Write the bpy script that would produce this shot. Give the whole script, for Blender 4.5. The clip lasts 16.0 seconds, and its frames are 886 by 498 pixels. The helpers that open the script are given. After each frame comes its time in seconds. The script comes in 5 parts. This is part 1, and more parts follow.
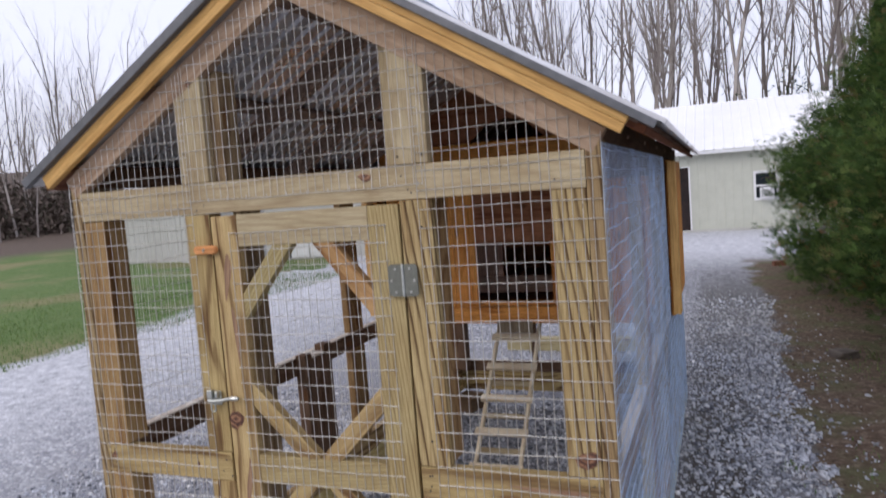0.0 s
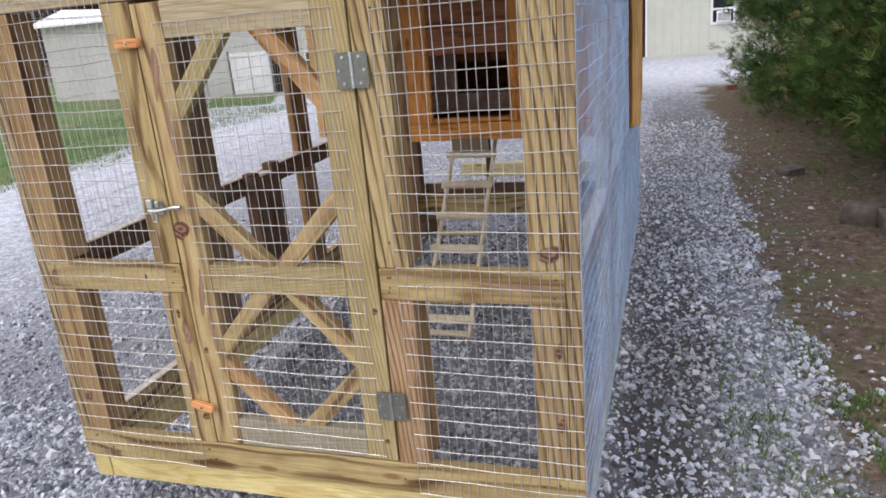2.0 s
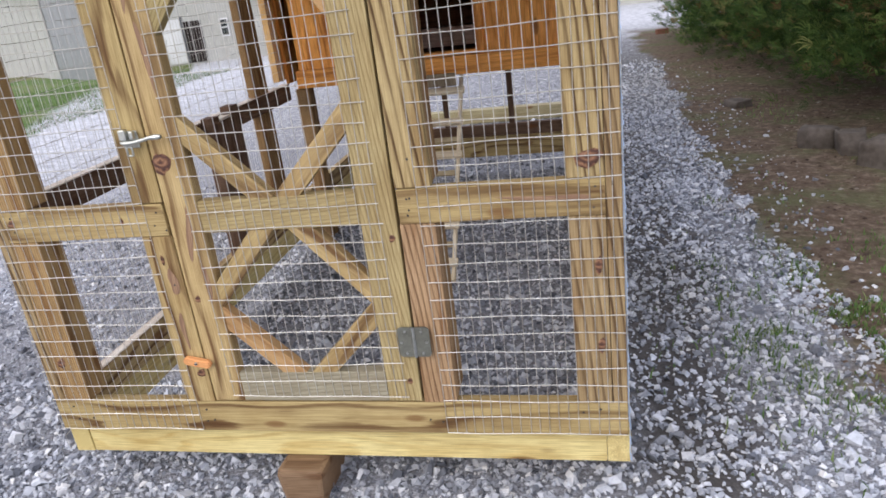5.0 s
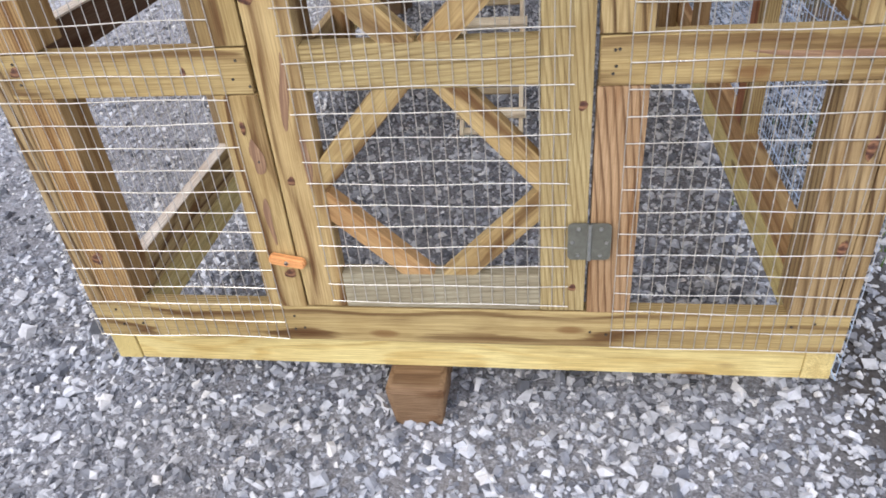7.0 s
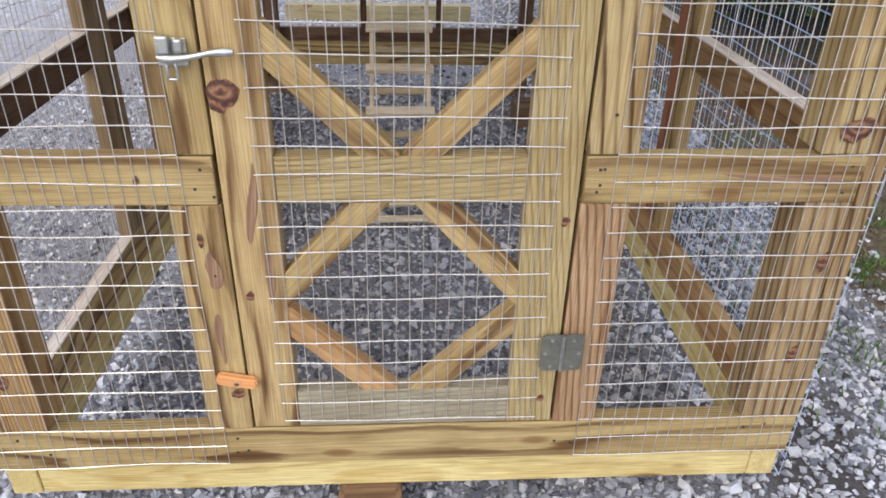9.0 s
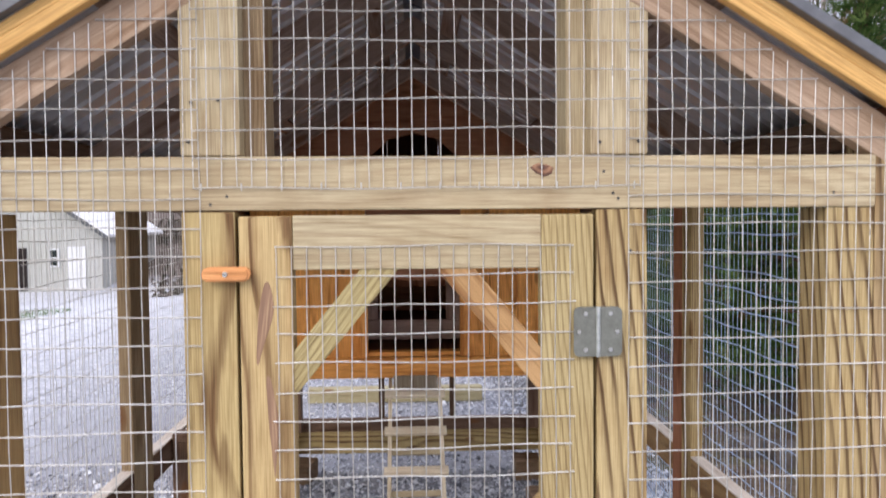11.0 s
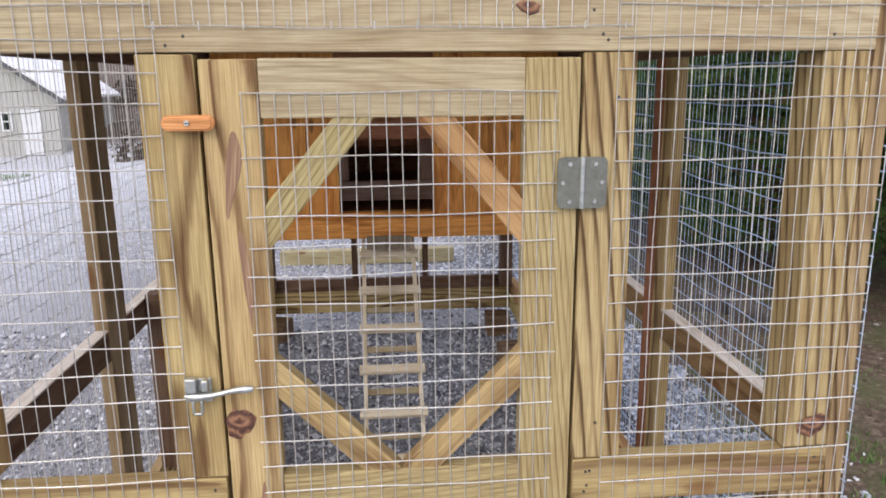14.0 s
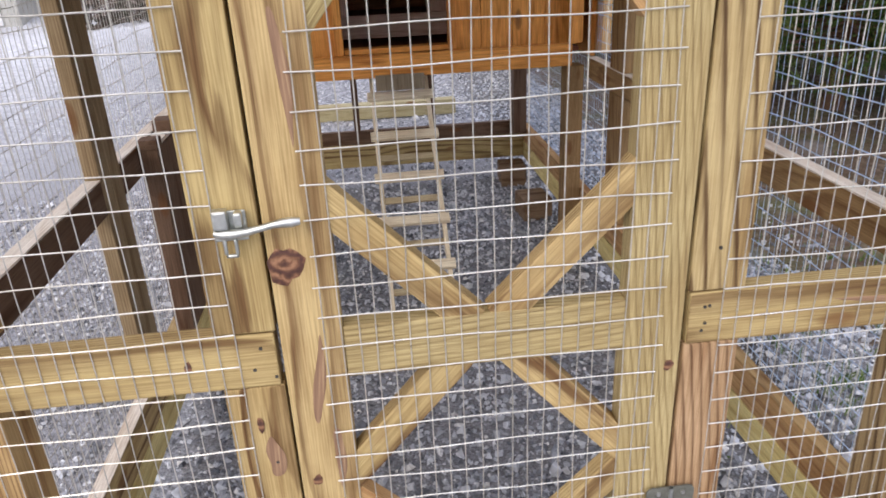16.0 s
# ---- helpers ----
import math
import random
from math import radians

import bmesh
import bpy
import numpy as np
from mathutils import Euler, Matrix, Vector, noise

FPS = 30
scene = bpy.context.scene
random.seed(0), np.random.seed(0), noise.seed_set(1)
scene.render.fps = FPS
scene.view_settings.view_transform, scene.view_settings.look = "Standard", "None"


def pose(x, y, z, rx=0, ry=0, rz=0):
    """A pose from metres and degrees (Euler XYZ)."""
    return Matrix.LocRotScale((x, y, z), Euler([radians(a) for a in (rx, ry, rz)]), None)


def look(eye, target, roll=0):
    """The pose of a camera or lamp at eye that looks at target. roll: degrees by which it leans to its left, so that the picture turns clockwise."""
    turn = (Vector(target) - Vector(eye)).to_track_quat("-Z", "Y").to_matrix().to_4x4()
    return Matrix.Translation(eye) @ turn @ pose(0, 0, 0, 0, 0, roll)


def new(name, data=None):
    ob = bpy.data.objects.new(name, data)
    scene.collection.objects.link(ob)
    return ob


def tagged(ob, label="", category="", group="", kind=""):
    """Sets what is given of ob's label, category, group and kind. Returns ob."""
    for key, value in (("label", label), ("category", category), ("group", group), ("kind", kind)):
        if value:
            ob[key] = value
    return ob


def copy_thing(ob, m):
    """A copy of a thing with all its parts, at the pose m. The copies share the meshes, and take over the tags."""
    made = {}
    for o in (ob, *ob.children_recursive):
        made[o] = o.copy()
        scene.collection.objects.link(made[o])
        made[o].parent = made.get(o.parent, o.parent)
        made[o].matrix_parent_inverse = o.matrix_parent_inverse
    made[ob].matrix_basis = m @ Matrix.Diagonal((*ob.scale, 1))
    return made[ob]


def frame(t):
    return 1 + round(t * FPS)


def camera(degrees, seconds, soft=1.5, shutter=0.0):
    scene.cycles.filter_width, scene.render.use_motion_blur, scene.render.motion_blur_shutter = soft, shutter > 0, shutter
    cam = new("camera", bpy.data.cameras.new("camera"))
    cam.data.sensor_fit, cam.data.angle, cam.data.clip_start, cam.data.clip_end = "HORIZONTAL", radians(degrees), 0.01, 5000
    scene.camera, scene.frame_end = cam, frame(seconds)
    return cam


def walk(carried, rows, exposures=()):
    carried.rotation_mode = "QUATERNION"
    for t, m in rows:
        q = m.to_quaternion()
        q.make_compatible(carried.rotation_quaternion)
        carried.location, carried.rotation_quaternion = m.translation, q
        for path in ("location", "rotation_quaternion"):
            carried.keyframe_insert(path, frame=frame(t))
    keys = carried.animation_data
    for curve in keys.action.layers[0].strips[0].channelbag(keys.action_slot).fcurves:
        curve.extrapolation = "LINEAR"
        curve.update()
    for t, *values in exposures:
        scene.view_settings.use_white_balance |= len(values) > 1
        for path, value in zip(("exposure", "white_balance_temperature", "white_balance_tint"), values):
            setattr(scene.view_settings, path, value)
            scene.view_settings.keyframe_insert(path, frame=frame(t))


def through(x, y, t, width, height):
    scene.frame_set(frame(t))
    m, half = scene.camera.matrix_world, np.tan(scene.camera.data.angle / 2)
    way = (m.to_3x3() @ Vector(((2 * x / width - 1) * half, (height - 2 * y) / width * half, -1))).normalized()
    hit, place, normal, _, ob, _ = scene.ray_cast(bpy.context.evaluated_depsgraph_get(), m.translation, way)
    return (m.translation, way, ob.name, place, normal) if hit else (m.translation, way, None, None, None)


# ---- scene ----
cam = camera(63.3, 16.0, soft=1.7, shutter=0.15)
PATH = [
    (0, (1.121, -1.781, 1.7), (0.403, 0.078, 1.539), -4.3),
    (0.5, (1.089, -1.733, 1.61), (0.422, 0.064, 1.038), -2.2),
    (1, (1.077, -1.715, 1.568), (0.452, 0.041, 0.845), -2.4),
    (1.5, (1.067, -1.691, 1.581), (0.46, 0.067, 0.845), -4.0),
    (2, (1.069, -1.694, 1.57), (0.47, 0.114, 0.96), -5.0),
    (2.5, (1.063, -1.7, 1.549), (0.472, 0.111, 0.939), -4.8),
    (3, (1.046, -1.699, 1.551), (0.48, 0.097, 0.878), -4.7),
    (5.5, (0.661, -1.604, 1.407), (0.314, 0.218, 0.66), -7.1),
    (6, (0.509, -1.529, 1.41), (0.307, 0.284, 0.589), -4.0),
    (6.5, (0.391, -1.332, 1.356), (0.092, 0.403, 0.407), -6.2),
    (7, (0.231, -1.227, 1.36), (-0.055, 0.39, 0.218), -5.3),
    (7.5, (0.037, -1.182, 1.38), (0.032, 0.543, 0.367), -2.6),
    (8, (0.01, -1.138, 1.384), (0.1, 0.577, 0.36), -0.2),
    (8.2, (0.009, -1.128, 1.387), (0.101, 0.586, 0.359), 0.6),
    (10.5, (-0.027, -1.218, 1.577), (0.099, 0.718, 1.094), 1.1),
    (11, (-0.01, -1.26, 1.664), (0.075, 0.737, 1.585), -0.5),
    (11.5, (0.01, -1.285, 1.714), (0.099, 0.697, 1.974), -1.1),
    (12, (0.017, -1.302, 1.76), (0.154, 0.649, 2.179), -1.9),
    (12.5, (0.02, -1.29, 1.738), (0.125, 0.695, 1.962), -1.8),
    (13, (-0.001, -1.261, 1.688), (0.123, 0.733, 1.591), -0.8),
    (13.5, (-0.011, -1.233, 1.648), (0.142, 0.739, 1.353), -0.5),
    (14, (-0.023, -1.206, 1.635), (0.139, 0.736, 1.183), -0.5),
    (14.5, (-0.028, -1.188, 1.593), (0.113, 0.729, 1.041), 0.1),
    (15, (-0.037, -1.186, 1.558), (0.072, 0.709, 0.928), -0.1),
    (15.5, (-0.084, -1.127, 1.489), (0.08, 0.724, 0.747), 0.1),
    (16, (-0.154, -0.944, 1.469), (0.022, 0.878, 0.662), -2.7),
]
EXPOSURES = [(0.0, -0.62, 6450, 12), (0.5, -0.60, 6450, 11), (1.0, -0.38, 6500, 10), (2.5, -0.20, 6550, 10), (5.5, -0.06, 6550, 10), (6.5, 0.04, 6500, 10), (7.0, 0.02, 6650, 9), (8.0, -0.14, 6600, 10),
             (10.5, 0.12, 6550, 10), (11.5, 0.24, 6400, 16), (12.0, 0.30, 6350, 17), (12.5, 0.10, 6400, 18), (13.0, -0.08, 6450, 16), (13.5, -0.09, 6550, 12), (14.0, 0.0, 6600, 11), (15.0, 0.06, 6600, 11), (15.5, 0.04, 6650, 11), (16.0, 0.08, 6700, 11)]
walk(cam, [(t, look(eye, target, roll)) for t, eye, target, roll in PATH], EXPOSURES)

# ---- world and sun: bright overcast, late in the day ----
world = bpy.data.worlds.new("overcast_sky")
scene.world = world
world.use_nodes = True
wn, wl = world.node_tree.nodes, world.node_tree.links
sky = wn.new("ShaderNodeTexSky")
sky.sky_type = "NISHITA"
sky.sun_disc = False
sky.sun_elevation = radians(38)
sky.sun_rotation = radians(215)
sky.air_density, sky.dust_density = 1.0, 4.0
sky_bg = wn["Background"]
wl.new(sky.outputs[0], sky_bg.inputs[0])
sky_bg.inputs[1].default_value = 0.05
cloud_bg = wn.new("ShaderNodeBackground")
cloud_bg.inputs[0].default_value = (0.905, 0.925, 1.09, 1)
cloud_bg.inputs[1].default_value = 1.45
both = wn.new("ShaderNodeAddShader")
wl.new(sky_bg.outputs[0], both.inputs[0])
wl.new(cloud_bg.outputs[0], both.inputs[1])
wl.new(both.outputs[0], wn["World Output"].inputs[0])

sun_data = bpy.data.lights.new("sun", "SUN")
sun_data.energy, sun_data.angle, sun_data.color = 0.75, radians(25), (1.0, 0.96, 0.90)
sun = new("sun", sun_data)
sun.matrix_world = look((-6, -10, 8), (0, 0, 0))

# ---- materials ----
def material(name):
    m = bpy.data.materials.new(name)
    m.use_nodes = True
    n, l = m.node_tree.nodes, m.node_tree.links
    return m, n, l, n["Principled BSDF"]


def node(n, kind, **values):
    x = n.new(kind)
    for key, value in values.items():
        if key in x.inputs:
            x.inputs[key].default_value = value
    return x


def mix(n, l, kind, fac, a, b):
    x = n.new("ShaderNodeMix")
    x.data_type, x.blend_type = "RGBA", kind
    for socket, value in ((x.inputs[0], fac), (x.inputs[6], a), (x.inputs[7], b)):
        if isinstance(value, bpy.types.NodeSocket):
            l.new(value, socket)
        else:
            socket.default_value = value
    return x.outputs[2]


def ramp(n, l, source, stops):
    r = n.new("ShaderNodeValToRGB")
    while len(r.color_ramp.elements) < len(stops):
        r.color_ramp.elements.new(0.5)
    for e, (at, colour) in zip(r.color_ramp.elements, stops):
        e.position = at
        e.color = colour if len(colour) == 4 else (*colour, 1)
    l.new(source, r.inputs[0])
    return r.outputs[0]


def maths(n, l, op, a, b=0.0):
    x = n.new("ShaderNodeMath")
    x.operation = op
    for socket, value in ((x.inputs[0], a), (x.inputs[1], b)):
        if isinstance(value, bpy.types.NodeSocket):
            l.new(value, socket)
        else:
            socket.default_value = value
    return x.outputs[0]


def bump(n, l, bsdf, height, strength, distance):
    b = node(n, "ShaderNodeBump", Strength=strength, Distance=distance)
    l.new(height, b.inputs["Height"])
    l.new(b.outputs[0], bsdf.inputs["Normal"])


def wood(name, early, late, shift, rough=0.75, rings=85.0, contrast=0.85, knots=True, grey=0.0, streaks=0.8, straight=False):
    """Softwood: growth rings round an axis along local x (or straight edge grain), knots, stains, and a tint of its own for each board."""
    m, n, l, bsdf = material(name)
    tc, info = n.new("ShaderNodeTexCoord"), n.new("ShaderNodeObjectInfo")
    rnd = n.new("ShaderNodeCombineXYZ")
    l.new(maths(n, l, "MULTIPLY", info.outputs["Random"], 37.0), rnd.inputs[0])
    l.new(maths(n, l, "MULTIPLY", maths(n, l, "SINE", maths(n, l, "MULTIPLY", info.outputs["Random"], 91.0)), 0.05), rnd.inputs[1])
    l.new(maths(n, l, "MULTIPLY_ADD", maths(n, l, "COSINE", maths(n, l, "MULTIPLY", info.outputs["Random"], 57.0)), 0.035), rnd.inputs[2])
    off = n.new("ShaderNodeVectorMath")
    l.new(tc.outputs["Object"], off.inputs[0])
    l.new(rnd.outputs[0], off.inputs[1])
    # slow wander of the pith, so that the rings run out in long pointed arches
    slow = node(n, "ShaderNodeTexNoise", Scale=1.0, Detail=1.0)
    slow_map = node(n, "ShaderNodeMapping", Scale=(1.5, 0.8, 0.8))
    l.new(off.outputs[0], slow_map.inputs[0])
    l.new(slow_map.outputs[0], slow.inputs["Vector"])
    wander = n.new("ShaderNodeVectorMath")
    wander.operation = "MULTIPLY_ADD"
    l.new(slow.outputs["Color"], wander.inputs[0])
    wander.inputs[1].default_value = (0.0, 0.030, 0.030)
    l.new(off.outputs[0], wander.inputs[2])
    squash = node(n, "ShaderNodeMapping", Location=(0, -0.028, -0.055), Scale=(0.10, 1.0, 1.0))
    l.new(wander.outputs[0], squash.inputs[0])
    wave = node(n, "ShaderNodeTexWave", Scale=rings, Distortion=2.6, Detail=3.0)
    wave.inputs["Detail Scale"].default_value = 0.8
    wave.wave_profile = "SAW"
    if straight:
        wave.wave_type, wave.bands_direction = "BANDS", "DIAGONAL"
    else:
        wave.wave_type, wave.rings_direction = "RINGS", "X"
    l.new(squash.outputs[0], wave.inputs[0])
    ring = ramp(n, l, wave.outputs["Fac"], [(0.0, (0.10, 0.10, 0.10)), (0.30, (0.0, 0.0, 0.0)), (0.60, (0.20, 0.20, 0.20)), (0.82, (1, 1, 1)), (0.93, (0.85, 0.85, 0.85)), (1.0, (0.15, 0.15, 0.15))])
    # some rings are faint, others bold
    bold_map = node(n, "ShaderNodeMapping", Scale=(1.2, 38.0, 38.0))
    l.new(off.outputs[0], bold_map.inputs[0])
    bold = node(n, "ShaderNodeTexNoise", Scale=1.0, Detail=1.0)
    l.new(bold_map.outputs[0], bold.inputs["Vector"])
    weight = ramp(n, l, bold.outputs["Fac"], [(0.34, (0.45, 0.45, 0.45)), (0.58, (1, 1, 1))])
    base = mix(n, l, "MIX", maths(n, l, "MULTIPLY", maths(n, l, "MULTIPLY", ring, weight), contrast), (*early, 1), (*late, 1))
    tint = mix(n, l, "MIX", info.outputs["Random"], (*shift, 1), (1, 1, 1, 1))
    base = mix(n, l, "MULTIPLY", 1.0, base, tint)
    # fine fibre along the board
    fibre_map = node(n, "ShaderNodeMapping", Scale=(9.0, 420.0, 420.0))
    l.new(off.outputs[0], fibre_map.inputs[0])
    fibre = node(n, "ShaderNodeTexNoise", Scale=1.0, Detail=3.0)
    l.new(fibre_map.outputs[0], fibre.inputs["Vector"])
    base = mix(n, l, "MULTIPLY", 0.8, base, ramp(n, l, fibre.outputs["Fac"], [(0.3, (0.52, 0.47, 0.42)), (0.62, (1, 1, 1))]))
    # weather stains
    stain = node(n, "ShaderNodeTexNoise", Scale=5.0, Detail=5.0, Roughness=0.65)
    l.new(off.outputs[0], stain.inputs["Vector"])
    base = mix(n, l, "MULTIPLY", 0.6, base, ramp(n, l, stain.outputs["Fac"], [(0.32, (0.70, 0.62, 0.52)), (0.62, (1, 1, 1))]))
    # long dark heart streaks
    streak_map = node(n, "ShaderNodeMapping", Scale=(2.6, 26.0, 26.0))
    l.new(off.outputs[0], streak_map.inputs[0])
    streak = node(n, "ShaderNodeTexNoise", Scale=1.0, Detail=2.0)
    l.new(streak_map.outputs[0], streak.inputs["Vector"])
    base = mix(n, l, "MULTIPLY", streaks, base, ramp(n, l, streak.outputs["Fac"], [(0.56, (1, 1, 1)), (0.68, (0.55, 0.42, 0.32))]))
    if grey:
        base = mix(n, l, "MIX", grey, base, (0.30, 0.27, 0.22, 1))
    if knots:
        spot_map = node(n, "ShaderNodeMapping", Scale=(3.1, 9.0, 9.0))
        l.new(off.outputs[0], spot_map.inputs[0])
        spot = node(n, "ShaderNodeTexVoronoi", Scale=1.0)
        l.new(spot_map.outputs[0], spot.inputs["Vector"])
        knot = ramp(n, l, spot.outputs["Distance"], [(0.05, (1, 1, 1)), (0.12, (0.75, 0.75, 0.75)), (0.16, (0, 0, 0))])
        base = mix(n, l, "MIX", maths(n, l, "MULTIPLY", knot, 0.85), base, (0.16, 0.065, 0.02, 1))
    l.new(base, bsdf.inputs["Base Color"])
    bsdf.inputs["Roughness"].default_value = rough
    bsdf.inputs["Specular IOR Level"].default_value = 0.25
    both_h = maths(n, l, "ADD", maths(n, l, "MULTIPLY", fibre.outputs["Fac"], 0.6), maths(n, l, "MULTIPLY", ring, 0.5))
    bump(n, l, bsdf, both_h, 0.35, 0.001)
    return m


def speckled(name, a, b, scale, rough=0.8, metal=0.0, relief=0.3, depth=0.002, stain=(0.7, 0.68, 0.65)):
    """A plain surface in two tones with stains at a larger scale and fine relief."""
    m, n, l, bsdf = material(name)
    tc = n.new("ShaderNodeTexCoord")
    fine = node(n, "ShaderNodeTexNoise", Scale=scale, Detail=6.0, Roughness=0.6)
    coarse = node(n, "ShaderNodeTexNoise", Scale=scale * 0.09, Detail=4.0)
    l.new(tc.outputs["Object"], fine.inputs["Vector"])
    l.new(tc.outputs["Object"], coarse.inputs["Vector"])
    base = ramp(n, l, fine.outputs["Fac"], [(0.3, a), (0.7, b)])
    base = mix(n, l, "MULTIPLY", 0.8, base, ramp(n, l, coarse.outputs["Fac"], [(0.35, stain), (0.6, (1, 1, 1))]))
    l.new(base, bsdf.inputs["Base Color"])
    l.new(ramp(n, l, coarse.outputs["Fac"], [(0.3, (rough + 0.1,) * 3), (0.7, (max(rough - 0.12, 0.05),) * 3)]), bsdf.inputs["Roughness"])
    bsdf.inputs["Metallic"].default_value = metal
    bsdf.inputs["Specular IOR Level"].default_value = 0.3
    bump(n, l, bsdf, fine.outputs["Fac"], relief, depth)
    return m


def island(name, stops, rough=0.85, through=0.0, spec=0.2):
    """One tone for each separate stone, blade or leaf."""
    m, n, l, bsdf = material(name)
    geo, tc = n.new("ShaderNodeNewGeometry"), n.new("ShaderNodeTexCoord")
    base = ramp(n, l, geo.outputs["Random Per Island"], stops)
    fine = node(n, "ShaderNodeTexNoise", Scale=60.0, Detail=4.0)
    coarse = node(n, "ShaderNodeTexNoise", Scale=1.1, Detail=3.0)
    l.new(tc.outputs["Object"], fine.inputs["Vector"])
    l.new(tc.outputs["Object"], coarse.inputs["Vector"])
    base = mix(n, l, "MULTIPLY", 0.6, base, ramp(n, l, fine.outputs["Fac"], [(0.3, (0.62, 0.62, 0.62)), (0.65, (1, 1, 1))]))
    base = mix(n, l, "MULTIPLY", 0.7, base, ramp(n, l, coarse.outputs["Fac"], [(0.36, (0.66, 0.63, 0.58)), (0.6, (1, 1, 1))]))
    l.new(base, bsdf.inputs["Base Color"])
    bsdf.inputs["Roughness"].default_value = rough
    bsdf.inputs["Specular IOR Level"].default_value = spec
    if through:
        bsdf.inputs["Subsurface Weight"].default_value = 0.0
        shine = n.new("ShaderNodeBsdfTranslucent")
        l.new(base, shine.inputs[0])
        blend = n.new("ShaderNodeMixShader")
        blend.inputs[0].default_value = through
        l.new(bsdf.outputs[0], blend.inputs[1])
        l.new(shine.outputs[0], blend.inputs[2])
        l.new(blend.outputs[0], n["Material Output"].inputs[0])
    return m


def plain(name, colour, rough=0.6, metal=0.0, spec=0.4):
    m, n, l, bsdf = material(name)
    bsdf.inputs["Base Color"].default_value = (*colour, 1)
    bsdf.inputs["Roughness"].default_value = rough
    bsdf.inputs["Metallic"].default_value = metal
    bsdf.inputs["Specular IOR Level"].default_value = spec
    return m


TREATED = wood("treated_pine", (0.606, 0.455, 0.221), (0.15, 0.068, 0.026), (0.90, 0.94, 0.90), rings=44, contrast=0.95, streaks=0.5)
EDGE = wood("edge_grained_pine", (0.597, 0.455, 0.234), (0.12, 0.062, 0.026), (0.92, 0.95, 0.92), rings=27, contrast=1.0, streaks=0.5, straight=True, knots=False)
GREENISH = wood("green_treated_pine", (0.53, 0.43, 0.215), (0.24, 0.165, 0.07), (0.93, 0.97, 0.92), rings=55, contrast=0.7, streaks=0.3, straight=True, knots=False)
EDGE_DARK = wood("tan_edge_grained_pine", (0.47, 0.345, 0.185), (0.10, 0.052, 0.024), (0.92, 0.95, 0.92), rings=27, contrast=0.95, streaks=0.5, straight=True, knots=False)
REDDISH = wood("red_brown_pine", (0.53, 0.36, 0.205), (0.13, 0.06, 0.028), (0.95, 0.93, 0.92), rings=42, contrast=0.85, straight=True, knots=False)
AMBER = wood("amber_heart_pine", (0.60, 0.385, 0.18), (0.32, 0.155, 0.06), (0.95, 0.92, 0.90), rings=60, contrast=0.7, knots=False)
TANNED = wood("tanned_knotty_pine", (0.505, 0.342, 0.156), (0.15, 0.075, 0.033), (0.92, 0.92, 0.90), rings=44, contrast=0.8)
OLIVEBROWN = wood("olive_brown_pine", (0.40, 0.30, 0.175), (0.22, 0.145, 0.075), (0.92, 0.92, 0.92), rings=45, contrast=0.7, streaks=0.4)
# pale pine; on rail tops its colour stands in for the sky's sheen
PALE_TOP = wood("pale_top_pine", (0.92, 0.85, 0.75), (0.62, 0.47, 0.32), (0.95, 0.95, 0.95), contrast=0.4, knots=False, streaks=0.2)
ASHEN = wood("ash_grey_weathered_pine", (0.44, 0.41, 0.30), (0.30, 0.26, 0.17), (1, 1, 1), rings=48, contrast=0.8, straight=True, knots=False, streaks=0.3)
TREATED_DARK = wood("dark_treated_pine", (0.40, 0.26, 0.12), (0.20, 0.10, 0.04), (0.85, 0.85, 0.85))
SILL = wood("new_yellow_pine", (0.90, 0.77, 0.36), (0.66, 0.45, 0.14), (0.97, 0.99, 0.97), contrast=0.6, rings=70, streaks=0.3)
BROWN = wood("dark_brown_lumber", (0.20, 0.125, 0.08), (0.10, 0.055, 0.035), (0.8, 0.78, 0.78), contrast=0.6)
STAINED = wood("cedar_stained_pine", (0.95, 0.45, 0.11), (0.62, 0.24, 0.05), (0.92, 0.88, 0.85), rough=0.55, contrast=0.6)
FASCIA = wood("honey_stained_pine", (0.80, 0.50, 0.18), (0.64, 0.35, 0.10), (0.97, 0.95, 0.92), rough=0.55, contrast=0.45, knots=False, streaks=0.3)
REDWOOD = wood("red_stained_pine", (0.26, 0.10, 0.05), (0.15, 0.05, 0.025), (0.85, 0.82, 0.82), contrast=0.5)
RAFTER = wood("weathered_rafter_pine", (0.50, 0.37, 0.26), (0.30, 0.19, 0.12), (0.95, 0.92, 0.92), contrast=0.5, streaks=0.5)
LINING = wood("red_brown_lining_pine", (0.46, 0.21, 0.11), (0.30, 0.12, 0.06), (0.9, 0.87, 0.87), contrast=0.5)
DULL = wood("dull_brown_rafter_pine", (0.42, 0.31, 0.25), (0.27, 0.18, 0.13), (0.9, 0.9, 0.9), contrast=0.5)
WEATHERED = wood("weathered_grey_board", (0.33, 0.28, 0.20), (0.23, 0.18, 0.12), (0.9, 0.9, 0.9), contrast=0.5, knots=False)
NESTBOARD = wood("dull_nest_board", (0.74, 0.54, 0.44), (0.56, 0.37, 0.28), (0.95, 0.92, 0.92), contrast=0.4, knots=False, streaks=0.3)
OLIVE = wood("weathered_olive_timber", (0.47, 0.42, 0.25), (0.31, 0.26, 0.15), (0.85, 0.88, 0.85), contrast=0.5, streaks=0.4)
GREYED = wood("greyed_pine", (0.558, 0.468, 0.297), (0.38, 0.28, 0.16), (0.95, 0.97, 0.97), contrast=0.55, streaks=0.3, knots=False)
CUTBLOCK = wood("dirty_cut_timber", (0.30, 0.20, 0.12), (0.17, 0.10, 0.055), (0.9, 0.9, 0.9), rings=55)
